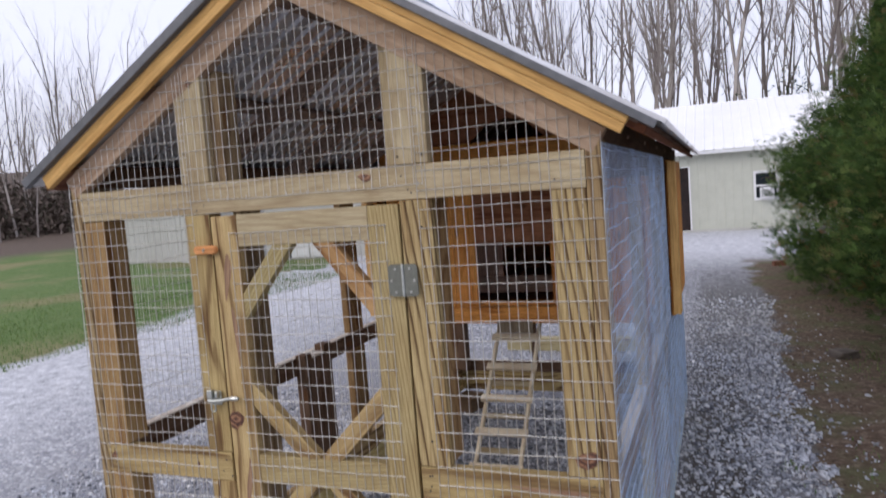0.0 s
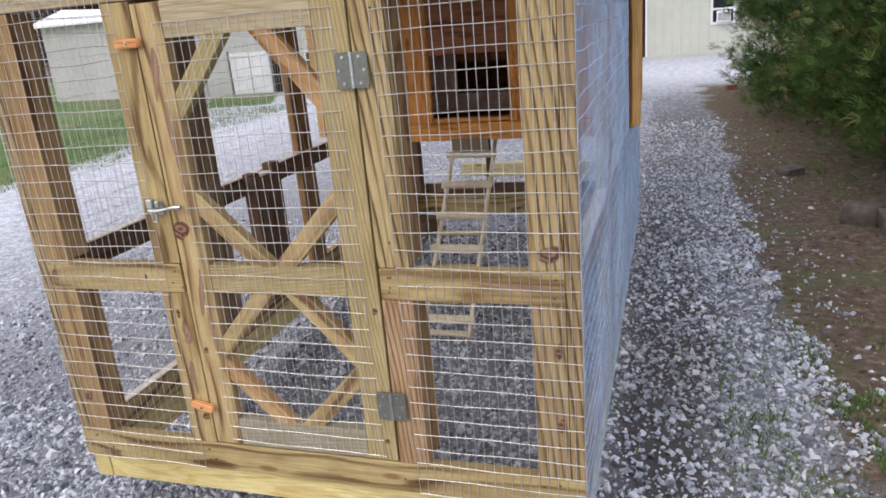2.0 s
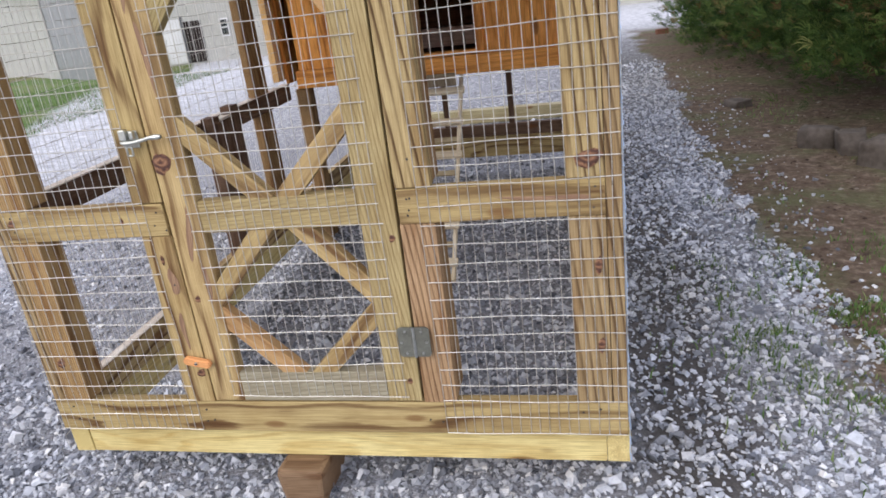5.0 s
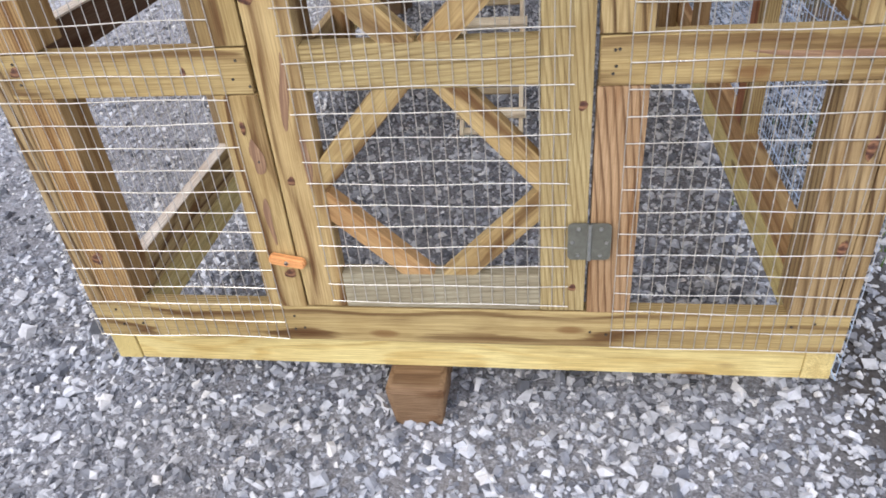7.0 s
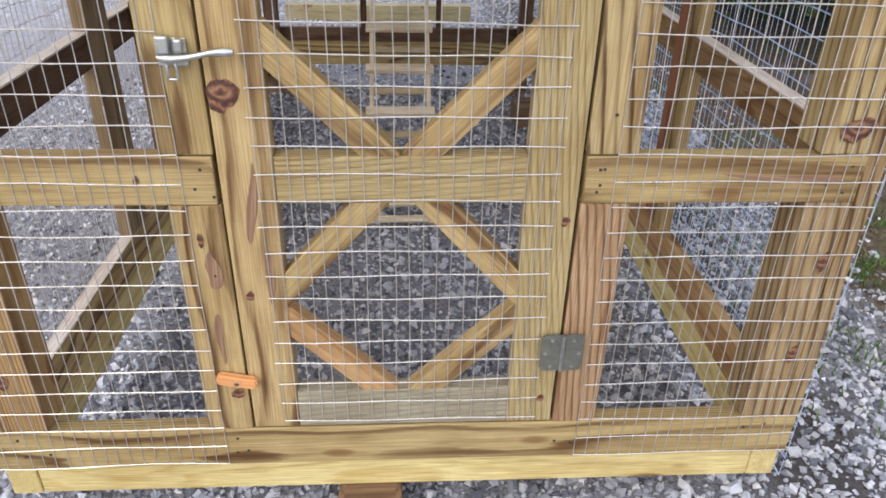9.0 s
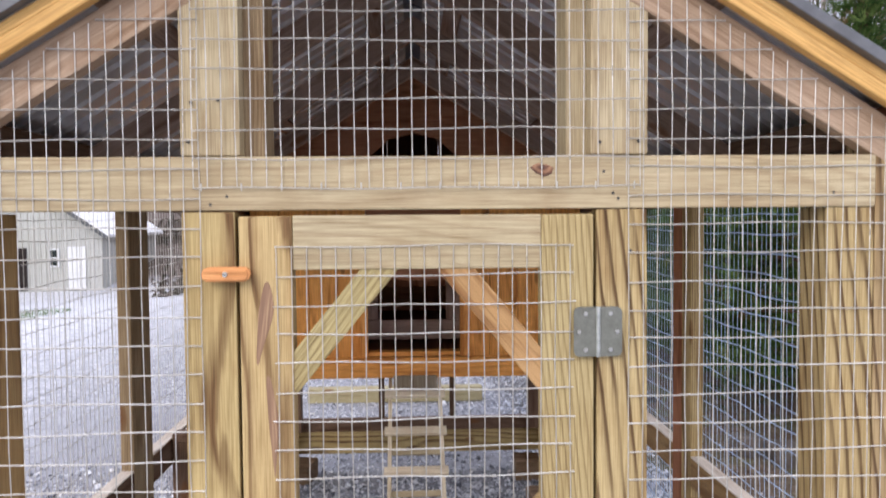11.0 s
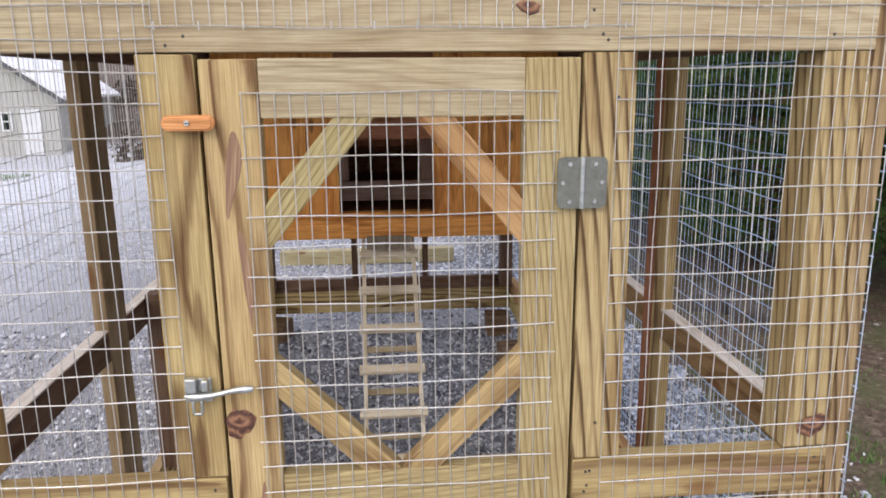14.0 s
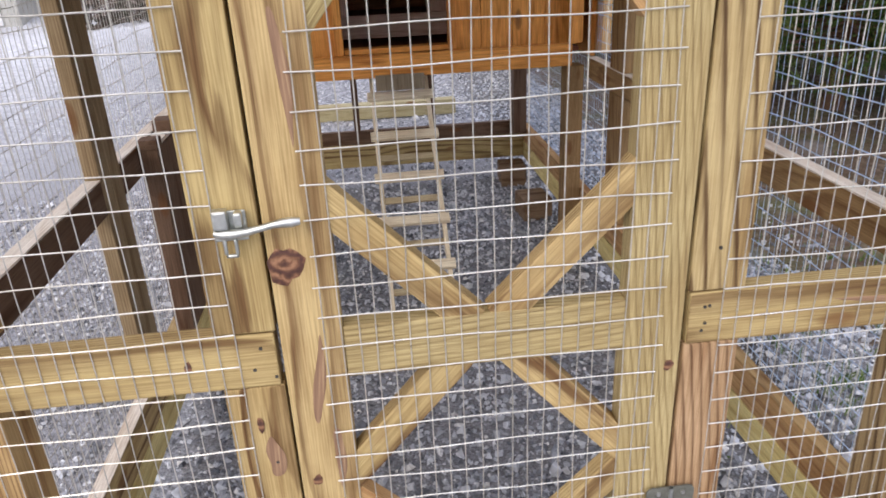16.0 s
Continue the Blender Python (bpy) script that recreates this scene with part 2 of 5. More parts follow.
LADDER = wood("bare_pale_pine", (0.98, 0.88, 0.66), (0.80, 0.64, 0.42), (0.9, 0.9, 0.9), contrast=0.4, knots=False, streaks=0.2)
def knot_material():
    m, n, l, bsdf = material("dark_resinous_knot")
    tc = n.new("ShaderNodeTexCoord")
    wave = node(n, "ShaderNodeTexWave", Scale=16.0, Distortion=14.0, Detail=4.0)
    wave.wave_type, wave.rings_direction = "RINGS", "Y"
    l.new(tc.outputs["Object"], wave.inputs[0])
    grit = node(n, "ShaderNodeTexNoise", Scale=140.0, Detail=4.0)
    l.new(tc.outputs["Object"], grit.inputs["Vector"])
    tone = ramp(n, l, wave.outputs["Fac"], [(0.1, (0.09, 0.035, 0.022)), (0.6, (0.19, 0.085, 0.045)), (1.0, (0.33, 0.17, 0.09))])
    l.new(mix(n, l, "MULTIPLY", 0.8, tone, ramp(n, l, grit.outputs["Fac"], [(0.35, (0.5, 0.45, 0.4)), (0.6, (1, 1, 1))])), bsdf.inputs["Base Color"])
    bsdf.inputs["Roughness"].default_value = 0.65
    return m


KNOT = knot_material()


def heart_material():
    m, n, l, bsdf = material("brown_heartwood")
    tc = n.new("ShaderNodeTexCoord")
    along = node(n, "ShaderNodeMapping", Scale=(260.0, 260.0, 9.0))
    l.new(tc.outputs["Object"], along.inputs[0])
    fibre = node(n, "ShaderNodeTexNoise", Scale=1.0, Detail=4.0)
    l.new(along.outputs[0], fibre.inputs["Vector"])
    l.new(ramp(n, l, fibre.outputs["Fac"], [(0.3, (0.17, 0.090, 0.055)), (0.55, (0.28, 0.165, 0.095)), (0.72, (0.40, 0.26, 0.145))]), bsdf.inputs["Base Color"])
    bsdf.inputs["Roughness"].default_value = 0.7
    return m


HEART = heart_material()
PEG = wood("orange_stained_block", (0.86, 0.42, 0.17), (0.70, 0.30, 0.10), (1, 1, 1), contrast=0.4, knots=False, rings=60)
WIRE = speckled("galvanised_wire", (0.58, 0.565, 0.52), (0.80, 0.78, 0.72), 90.0, rough=0.36, metal=0.6, relief=0.0)
# galvanised wire with the blue sky's reflection put into its base colour
WIRE_SIDE = speckled("sky_tinted_galvanised_wire", (0.42, 0.59, 0.86), (0.64, 0.79, 1.0), 90.0, rough=0.36, metal=0.3, relief=0.0)
ZINC = speckled("zinc_plate", (0.14, 0.145, 0.12), (0.21, 0.215, 0.185), 120.0, rough=0.55, metal=0.2, relief=0.05, depth=0.0004)
LATCH = speckled("bright_zinc_latch", (0.48, 0.50, 0.47), (0.74, 0.76, 0.72), 60.0, rough=0.4, metal=0.95, relief=0.03, depth=0.0004)
ROOF = speckled("grey_galvanised_roofing", (0.66, 0.665, 0.68), (0.76, 0.765, 0.78), 20.0, rough=0.38, metal=0.5, relief=0.05)
TRIM = speckled("grey_painted_steel_trim", (0.12, 0.125, 0.135), (0.17, 0.175, 0.185), 25.0, rough=0.4, metal=0.3, relief=0.04)
CAP = speckled("blue_grey_steel_cap", (0.16, 0.19, 0.24), (0.24, 0.28, 0.34), 25.0, rough=0.35, metal=0.4, relief=0.04)
WHITE_ROOF = speckled("white_metal_roofing", (0.88, 0.885, 0.89), (0.92, 0.92, 0.92), 3.0, rough=0.35, relief=0.03, stain=(0.9, 0.9, 0.9))
SIDING = speckled("beige_metal_siding", (0.50, 0.515, 0.445), (0.55, 0.565, 0.49), 4.0, rough=0.55, relief=0.04, stain=(0.88, 0.87, 0.84))
SIDING_PALE = speckled("pale_grey_siding", (0.46, 0.46, 0.435), (0.53, 0.53, 0.50), 4.0, rough=0.6, relief=0.04, stain=(0.88, 0.87, 0.84))
WHITE = speckled("white_paint", (0.72, 0.73, 0.74), (0.82, 0.82, 0.82), 12.0, rough=0.5, relief=0.03, stain=(0.88, 0.88, 0.88))
# near-black colour painted in for unlit depth: doorways and the screw slot
DARKGAP = speckled("unlit_opening_black", (0.012, 0.008, 0.008), (0.03, 0.018, 0.016), 9.0, rough=0.8)
GLASS = plain("dark_window_glass", (0.02, 0.025, 0.03), rough=0.08, spec=0.6)
NAIL = speckled("dark_nail_head", (0.05, 0.045, 0.04), (0.12, 0.11, 0.10), 200.0, rough=0.6, metal=0.6, relief=0.0)
SCREW = speckled("zinc_screw", (0.55, 0.55, 0.52), (0.7, 0.7, 0.66), 200.0, rough=0.35, metal=0.9, relief=0.0)
BARK_RED = speckled("cypress_bark", (0.09, 0.05, 0.03), (0.17, 0.10, 0.065), 20.0, rough=0.9, relief=0.6, depth=0.006)
ROCK = speckled("grey_field_stone", (0.085, 0.072, 0.06), (0.17, 0.145, 0.125), 18.0, rough=0.85, relief=0.6, depth=0.006)
BRICK = speckled("old_red_brick", (0.16, 0.07, 0.045), (0.25, 0.12, 0.08), 25.0, rough=0.9, relief=0.4)
STONES = island("crushed_limestone", [(0.0, (0.12, 0.13, 0.155)), (0.22, (0.32, 0.34, 0.385)), (0.55, (0.56, 0.59, 0.65)), (0.93, (0.74, 0.765, 0.815)), (1.0, (0.90, 0.90, 0.895))])
FOLIAGE = island("cypress_foliage", [(0.0, (0.028, 0.06, 0.018)), (0.40, (0.06, 0.116, 0.029)), (0.75, (0.108, 0.18, 0.044)), (0.93, (0.184, 0.256, 0.072)), (0.97, (0.24, 0.168, 0.072)), (1.0, (0.192, 0.104, 0.048))], through=0.2)
EVERGREEN = island("dark_evergreen_thicket", [(0.0, (0.03, 0.045, 0.025)), (0.6, (0.06, 0.085, 0.045)), (1.0, (0.11, 0.12, 0.07))], rough=0.95, spec=0.05)
GRASS = island("grass_blades", [(0.0, (0.085, 0.16, 0.045)), (0.6, (0.165, 0.28, 0.08)), (1.0, (0.29, 0.34, 0.14))], through=0.3)
TWIGS = island("bare_woodland_bark", [(0.0, (0.20, 0.17, 0.155)), (0.6, (0.34, 0.30, 0.28)), (1.0, (0.55, 0.51, 0.48))], rough=0.95, spec=0.05)
LITTER = island("bark_chips_and_pebbles", [(0.0, (0.06, 0.04, 0.03)), (0.5, (0.16, 0.11, 0.08)), (0.9, (0.24, 0.185, 0.135)), (1.0, (0.42, 0.40, 0.37))])
BRUSH = island("winter_brush", [(0.0, (0.07, 0.07, 0.05)), (0.5, (0.14, 0.11, 0.095)), (1.0, (0.22, 0.18, 0.16))], rough=0.95, spec=0.05)


def ground_material():
    """Gravel yard, with bare earth along the hedge and a lawn to the west."""
    m, n, l, bsdf = material("yard_ground")
    tc = n.new("ShaderNodeTexCoord")
    pos = tc.outputs["Object"]
    sep = n.new("ShaderNodeSeparateXYZ")
    l.new(pos, sep.inputs[0])
    edge = node(n, "ShaderNodeTexNoise", Scale=0.9, Detail=5.0, Roughness=0.65)
    l.new(pos, edge.inputs["Vector"])
    wob = maths(n, l, "MULTIPLY", maths(n, l, "SUBTRACT", edge.outputs["Fac"], 0.5), 1.1)
    # gravel: stones at two sizes
    cells = node(n, "ShaderNodeTexVoronoi", Scale=42.0)
    l.new(pos, cells.inputs["Vector"])
    cell_tone = n.new("ShaderNodeSeparateColor")
    l.new(cells.outputs["Color"], cell_tone.inputs[0])
    gravel = ramp(n, l, cell_tone.outputs[0], [(0.0, (0.18, 0.185, 0.21)), (0.45, (0.35, 0.36, 0.395)), (0.85, (0.56, 0.575, 0.61)), (1.0, (0.80, 0.80, 0.79))])
    gravel = mix(n, l, "MULTIPLY", 0.85, gravel, ramp(n, l, cells.outputs["Distance"], [(0.25, (1, 1, 1)), (0.75, (0.35, 0.34, 0.33))]))
    worn = node(n, "ShaderNodeTexNoise", Scale=1.3, Detail=4.0)
    l.new(pos, worn.inputs["Vector"])
    zone = maths(n, l, "MAXIMUM", maths(n, l, "SUBTRACT", sep.outputs[1], 4.6), maths(n, l, "SUBTRACT", maths(n, l, "MULTIPLY", sep.outputs[0], -1.0), 2.5))
    zone = maths(n, l, "MAXIMUM", zone, maths(n, l, "SUBTRACT", maths(n, l, "MULTIPLY", sep.outputs[1], -1.0), 0.6))
    zone = maths(n, l, "MINIMUM", maths(n, l, "MAXIMUM", maths(n, l, "ADD", zone, wob), 0.0), 1.0)
    fines = node(n, "ShaderNodeTexNoise", Scale=130.0, Detail=6.0, Roughness=0.7)
    l.new(pos, fines.inputs["Vector"])
    gravel = mix(n, l, "MIX", zone, ramp(n, l, fines.outputs["Fac"], [(0.35, (0.13, 0.13, 0.14)), (0.55, (0.30, 0.305, 0.325)), (0.72, (0.52, 0.53, 0.56))]), gravel)
    gravel = mix(n, l, "MIX", ramp(n, l, worn.outputs["Fac"], [(0.60, (0, 0, 0)), (0.76, (0.4, 0.4, 0.4))]), gravel, (0.30, 0.265, 0.235, 1))
    # damp dark soil shows between the stones along the east side of the coop
    damp = maths(n, l, "SUBTRACT", 1.0, maths(n, l, "MULTIPLY", maths(n, l, "ABSOLUTE", maths(n, l, "SUBTRACT", maths(n, l, "ADD", sep.outputs[0], maths(n, l, "MULTIPLY", wob, 0.5)), 1.06)), 3.2))
    damp = maths(n, l, "MULTIPLY", damp, maths(n, l, "MINIMUM", maths(n, l, "MAXIMUM", maths(n, l, "ADD", sep.outputs[1], 0.7), 0.0), 1.0))
    damp = maths(n, l, "MULTIPLY", maths(n, l, "MINIMUM", maths(n, l, "MAXIMUM", damp, 0.0), 0.6), maths(n, l, "MINIMUM", maths(n, l, "MAXIMUM", maths(n, l, "MULTIPLY", maths(n, l, "SUBTRACT", 7.0, sep.outputs[1]), 0.35), 0.0), 1.0))
    gravel = mix(n, l, "MIX", maths(n, l, "MULTIPLY", damp, 1.5), gravel, (0.065, 0.058, 0.052, 1))
    # darker gravel along the east path, fading out by y 12
    path_dark = maths(n, l, "MULTIPLY", maths(n, l, "MINIMUM", maths(n, l, "MAXIMUM", maths(n, l, "MULTIPLY", maths(n, l, "SUBTRACT", sep.outputs[1], 1.2), 0.5), 0.0), 1.0), maths(n, l, "MINIMUM", maths(n, l, "MAXIMUM", maths(n, l, "MULTIPLY", maths(n, l, "SUBTRACT", 12.0, sep.outputs[1]), 0.3), 0.0), 1.0))
    path_dark = maths(n, l, "MULTIPLY", path_dark, maths(n, l, "MINIMUM", maths(n, l, "MAXIMUM", maths(n, l, "MULTIPLY", maths(n, l, "SUBTRACT", sep.outputs[0], 0.75), 4.0), 0.0), 0.65))
    gravel = mix(n, l, "MIX", path_dark, gravel, (0.105, 0.10, 0.095, 1))
    # the open yard further back is finer and paler
    yard = maths(n, l, "MULTIPLY", maths(n, l, "MAXIMUM", maths(n, l, "SUBTRACT", sep.outputs[1], 11.0), maths(n, l, "SUBTRACT", maths(n, l, "MULTIPLY", sep.outputs[0], -1.0), 2.0)), 0.2)
    yard_n = node(n, "ShaderNodeTexNoise", Scale=7.0, Detail=9.0, Roughness=0.8)
    l.new(pos, yard_n.inputs["Vector"])
    pale = ramp(n, l, yard_n.outputs["Fac"], [(0.33, (0.26, 0.265, 0.285)), (0.5, (0.62, 0.63, 0.66)), (0.63, (0.88, 0.885, 0.89))])
    gravel = mix(n, l, "MIX", maths(n, l, "MINIMUM", maths(n, l, "MAXIMUM", yard, 0.0), 0.72), gravel, pale)
    # earth with leaf litter and moss
    dirt_n = node(n, "ShaderNodeTexNoise", Scale=16.0, Detail=8.0, Roughness=0.7)
    l.new(pos, dirt_n.inputs["Vector"])
    dirt = ramp(n, l, dirt_n.outputs["Fac"], [(0.3, (0.055, 0.038, 0.027)), (0.52, (0.13, 0.094, 0.066)), (0.72, (0.28, 0.22, 0.165))])
    moss = node(n, "ShaderNodeTexNoise", Scale=2.2, Detail=6.0)
    l.new(pos, moss.inputs["Vector"])
    dirt = mix(n, l, "MIX", ramp(n, l, moss.outputs["Fac"], [(0.47, (0, 0, 0)), (0.64, (0.6, 0.6, 0.6))]), dirt, (0.10, 0.12, 0.05, 1))
    step = maths(n, l, "MULTIPLY", maths(n, l, "SUBTRACT", maths(n, l, "ADD", sep.outputs[0], wob), 1.50), 7.0)
    step = maths(n, l, "MINIMUM", maths(n, l, "MAXIMUM", step, 0.0), 1.0)
    near = maths(n, l, "MINIMUM", maths(n, l, "MAXIMUM", maths(n, l, "MULTIPLY", maths(n, l, "SUBTRACT", sep.outputs[1], 0.35), 3.0), 0.0), 1.0)
    far = maths(n, l, "MINIMUM", maths(n, l, "MAXIMUM", maths(n, l, "SUBTRACT", 13.0, sep.outputs[1]), 0.0), 1.0)
    step = maths(n, l, "MULTIPLY", maths(n, l, "MULTIPLY", step, near), far)
    base = mix(n, l, "MIX", step, gravel, dirt)
    # lawn
    blade = node(n, "ShaderNodeTexNoise", Scale=9.0, Detail=8.0, Roughness=0.75)
    l.new(pos, blade.inputs["Vector"])
    lawn = ramp(n, l, blade.outputs["Fac"], [(0.3, (0.07, 0.125, 0.035)), (0.55, (0.13, 0.195, 0.065)), (0.75, (0.24, 0.26, 0.12))])
    patch = node(n, "ShaderNodeTexNoise", Scale=0.35, Detail=4.0)
    l.new(pos, patch.inputs["Vector"])
    lawn = mix(n, l, "MIX", ramp(n, l, patch.outputs["Fac"], [(0.5, (0, 0, 0)), (0.66, (0.6, 0.6, 0.6))]), lawn, (0.30, 0.24, 0.14, 1))
    west = maths(n, l, "SUBTRACT", maths(n, l, "SUBTRACT", maths(n, l, "MULTIPLY", sep.outputs[0], -1.0), 6.9), maths(n, l, "MULTIPLY", maths(n, l, "MAXIMUM", maths(n, l, "SUBTRACT", sep.outputs[1], 7.0), 0.0), 0.45))
    west = maths(n, l, "ADD", west, maths(n, l, "MULTIPLY", wob, 0.6))
    west = maths(n, l, "MINIMUM", maths(n, l, "MAXIMUM", maths(n, l, "MULTIPLY", west, 4.0), 0.0), 1.0)
    base = mix(n, l, "MIX", west, base, lawn)
    # leaf litter under the woods
    north = maths(n, l, "MULTIPLY", maths(n, l, "SUBTRACT", sep.outputs[1], 33.0), 0.4)
    edge_w = maths(n, l, "MULTIPLY", maths(n, l, "SUBTRACT", maths(n, l, "MULTIPLY", sep.outputs[0], -1.0), 27.0), 0.3)
    wild = maths(n, l, "MINIMUM", maths(n, l, "MAXIMUM", maths(n, l, "MAXIMUM", north, edge_w), 0.0), 1.0)
    base = mix(n, l, "MIX", wild, base, ramp(n, l, yard_n.outputs["Fac"], [(0.35, (0.08, 0.06, 0.05)), (0.65, (0.19, 0.15, 0.12))]))
    l.new(base, bsdf.inputs["Base Color"])
    bsdf.inputs["Roughness"].default_value = 0.9
    bsdf.inputs["Specular IOR Level"].default_value = 0.15
    bump(n, l, bsdf, maths(n, l, "ADD", maths(n, l, "MULTIPLY", cells.outputs["Distance"], -1.0), dirt_n.outputs["Fac"]), 0.8, 0.012)
    return m


GROUND = ground_material()

# ---- building helpers ----
def mesh_from(name, bm, mat):
    data = bpy.data.meshes.new(name)
    bm.to_mesh(data)
    bm.free()
    data.materials.append(mat)
    return data


def part(name, bm, mat, parent=None, label=""):
    ob = new(name, mesh_from(name, bm, mat))
    ob.parent = parent
    return tagged(ob, label)


def thing(name, label, category, group="", at=(0, 0, 0), turn=0.0):
    ob = new(name)
    ob.matrix_world = pose(*at, 0, 0, turn)
    return tagged(ob, label, category, group)


def box_bm(x0, x1, y0, y1, z0, z1, bevel=0.0, bm=None):
    bm = bm or bmesh.new()
    made = bmesh.ops.create_cube(bm, size=1.0, matrix=Matrix.Translation(((x0 + x1) / 2, (y0 + y1) / 2, (z0 + z1) / 2)) @ Matrix.Diagonal((x1 - x0, y1 - y0, z1 - z0, 1)))
    if bevel:
        edges = list({e for v in made["verts"] for e in v.link_edges})
        bmesh.ops.bevel(bm, geom=edges, offset=bevel, segments=2, affect="EDGES", profile=0.6)
    return bm


def beam(name, p, q, wide, thick, facing, mat, parent=None, label="", bevel=0.003, mitre=None):
    """A length of lumber from p to q; thick is measured along facing, wide across it. Its grain runs along local x."""
    p, q, f = Vector(p), Vector(q), Vector(facing)
    along = (q - p).normalized()
    f = (f - along * f.dot(along)).normalized()
    side = f.cross(along)
    length = (q - p).length
    bm = box_bm(-length / 2, length / 2, -wide / 2, wide / 2, -thick / 2, thick / 2, bevel)
    for v in bm.verts:  # sawn lumber is never quite straight
        s = math.sin(v.co.x * 2.1 + len(name) + length * 9)
        v.co.y += s * 0.0012
    if mitre:  # cut the upper end plumb along the ridge
        lift, way = mitre
        for v in bm.verts:
            if v.co.x < 0:
                v.co.x -= (lift - way * v.co.y) * SLOPE
    ob = part(name, bm, mat, parent, label)
    m = Matrix((along, side, f)).transposed().to_4x4()
    m.translation = (p + q) / 2
    ob.matrix_local = m
    return ob


def lumber(name, x, y, z, mat, parent=None, label="", bevel=0.003):
    """An upright or level length of lumber that fills the given ranges; grain along the longest."""
    size = [b - a for a, b in (x, y, z)]
    mid = [(a + b) / 2 for a, b in (x, y, z)]
    k = size.index(max(size))
    rest = [i for i in range(3) if i != k]
    p, q, f = list(mid), list(mid), [0, 0, 0]
    p[k], q[k] = (x, y, z)[k]
    thin = min(rest, key=lambda i: size[i])
    other = [i for i in rest if i != thin][0]
    f[thin] = 1
    return beam(name, p, q, size[other], size[thin], f, mat, parent, label, bevel)


def tube_arrays(paths, sides=4):
    """Vertices and faces of thin tubes along paths of (points, radii)."""
    verts, faces = [], []
    for points, radii in paths:
        start = len(verts)
        for i, p in enumerate(points):
            d = (points[min(i + 1, len(points) - 1)] - points[max(i - 1, 0)]).normalized()
            a = d.orthogonal().normalized()
            b = d.cross(a)
            for k in range(sides):
                w = 2 * math.pi * (k + 0.5) / sides
                verts.append(p + (a * math.cos(w) + b * math.sin(w)) * radii[i])
        for i in range(len(points) - 1):
            for k in range(sides):
                r, s = start + i * sides, start + (i + 1) * sides
                faces.append((r + k, r + (k + 1) % sides, s + (k + 1) % sides, s + k))
    return verts, faces


def tubes(name, paths, mat, parent=None, label="", sides=4):
    verts, faces = tube_arrays(paths, sides)
    data = bpy.data.meshes.new(name)
    data.from_pydata([tuple(v) for v in verts], [], faces)
    data.materials.append(mat)
    ob = new(name, data)
    ob.parent = parent
    return tagged(ob, label)


def wire_sheet(name, u_range, v_range, place, parent, label="", top=None, mat=None, wire=0.0011, du=0.0254, dv=0.0508, seed=1, overhang=0.0, v_first=None, upright=0.86, cross=1.08, wave=1.0):
    """Welded wire: uprights every inch, cross wires every two inches; place(u, v, out) gives the point. top(u) cuts the sheet to a slope."""
    rng = random.Random(seed)
    u0, u1 = u_range
    v0, v1 = v_range
    paths = []
    ripple = lambda u, v: 0.0016 * math.sin(u * 9 + seed) * math.sin(v * 7 + 2 * seed) + 0.0008 * math.sin(v * 31 + u * 17)
    count = int(round((u1 - u0) / du))
    for i in range(count + 1):
        u = u0 + (u1 - u0) * i / count
        end = min(v1, top(u)) if top else v1
        if end - v0 < 0.03:
            continue
        lean, off = rng.uniform(-0.0015, 0.0015), rng.uniform(-0.001, 0.001)
        steps = max(3, int((end - v0) / 0.10))
        paths.append(([Vector(place(u + off + lean * math.sin(k * 1.7 + i), v0 + (end - v0) * k / steps, ripple(u, v0 + (end - v0) * k / steps))) for k in range(steps + 1)], [wire * upright] * (steps + 1)))
    v = v0 if v_first is None else v_first
    while v <= v1 + 1e-4:
        a, b = u0 - overhang, u1 + overhang
        if top:  # keep the part under the slope
            inside = [a + (b - a) * k / 200 for k in range(201) if top(a + (b - a) * k / 200) >= v]
            if len(inside) < 4:
                v += dv
                continue
            a, b = inside[0], inside[-1]
        a += rng.uniform(-0.004, 0.004) if overhang else 0
        b += rng.uniform(-0.004, 0.004) if overhang else 0
        steps = max(3, int((b - a) / 0.07))
        paths.append(([Vector(place(a + (b - a) * k / steps, v + wave * (0.0017 * math.sin(k * 1.3 + v * 40) + 0.0011 * math.sin(k * 0.47 + v * 23)), ripple(a + (b - a) * k / steps, v) + wire * 1.6)) for k in range(steps + 1)], [wire * cross] * (steps + 1)))
        v += dv
    return tagged(tubes(name, paths, mat or WIRE, parent, label), kind="stuff")


def disc_bm(radius, depth, sides=14, m=None, bevel=0.0, bm=None):
    bm = bm or bmesh.new()
    made = bmesh.ops.create_cone(bm, cap_ends=True, segments=sides, radius1=radius, radius2=radius * 0.85, depth=depth, matrix=m or Matrix())
    return bm


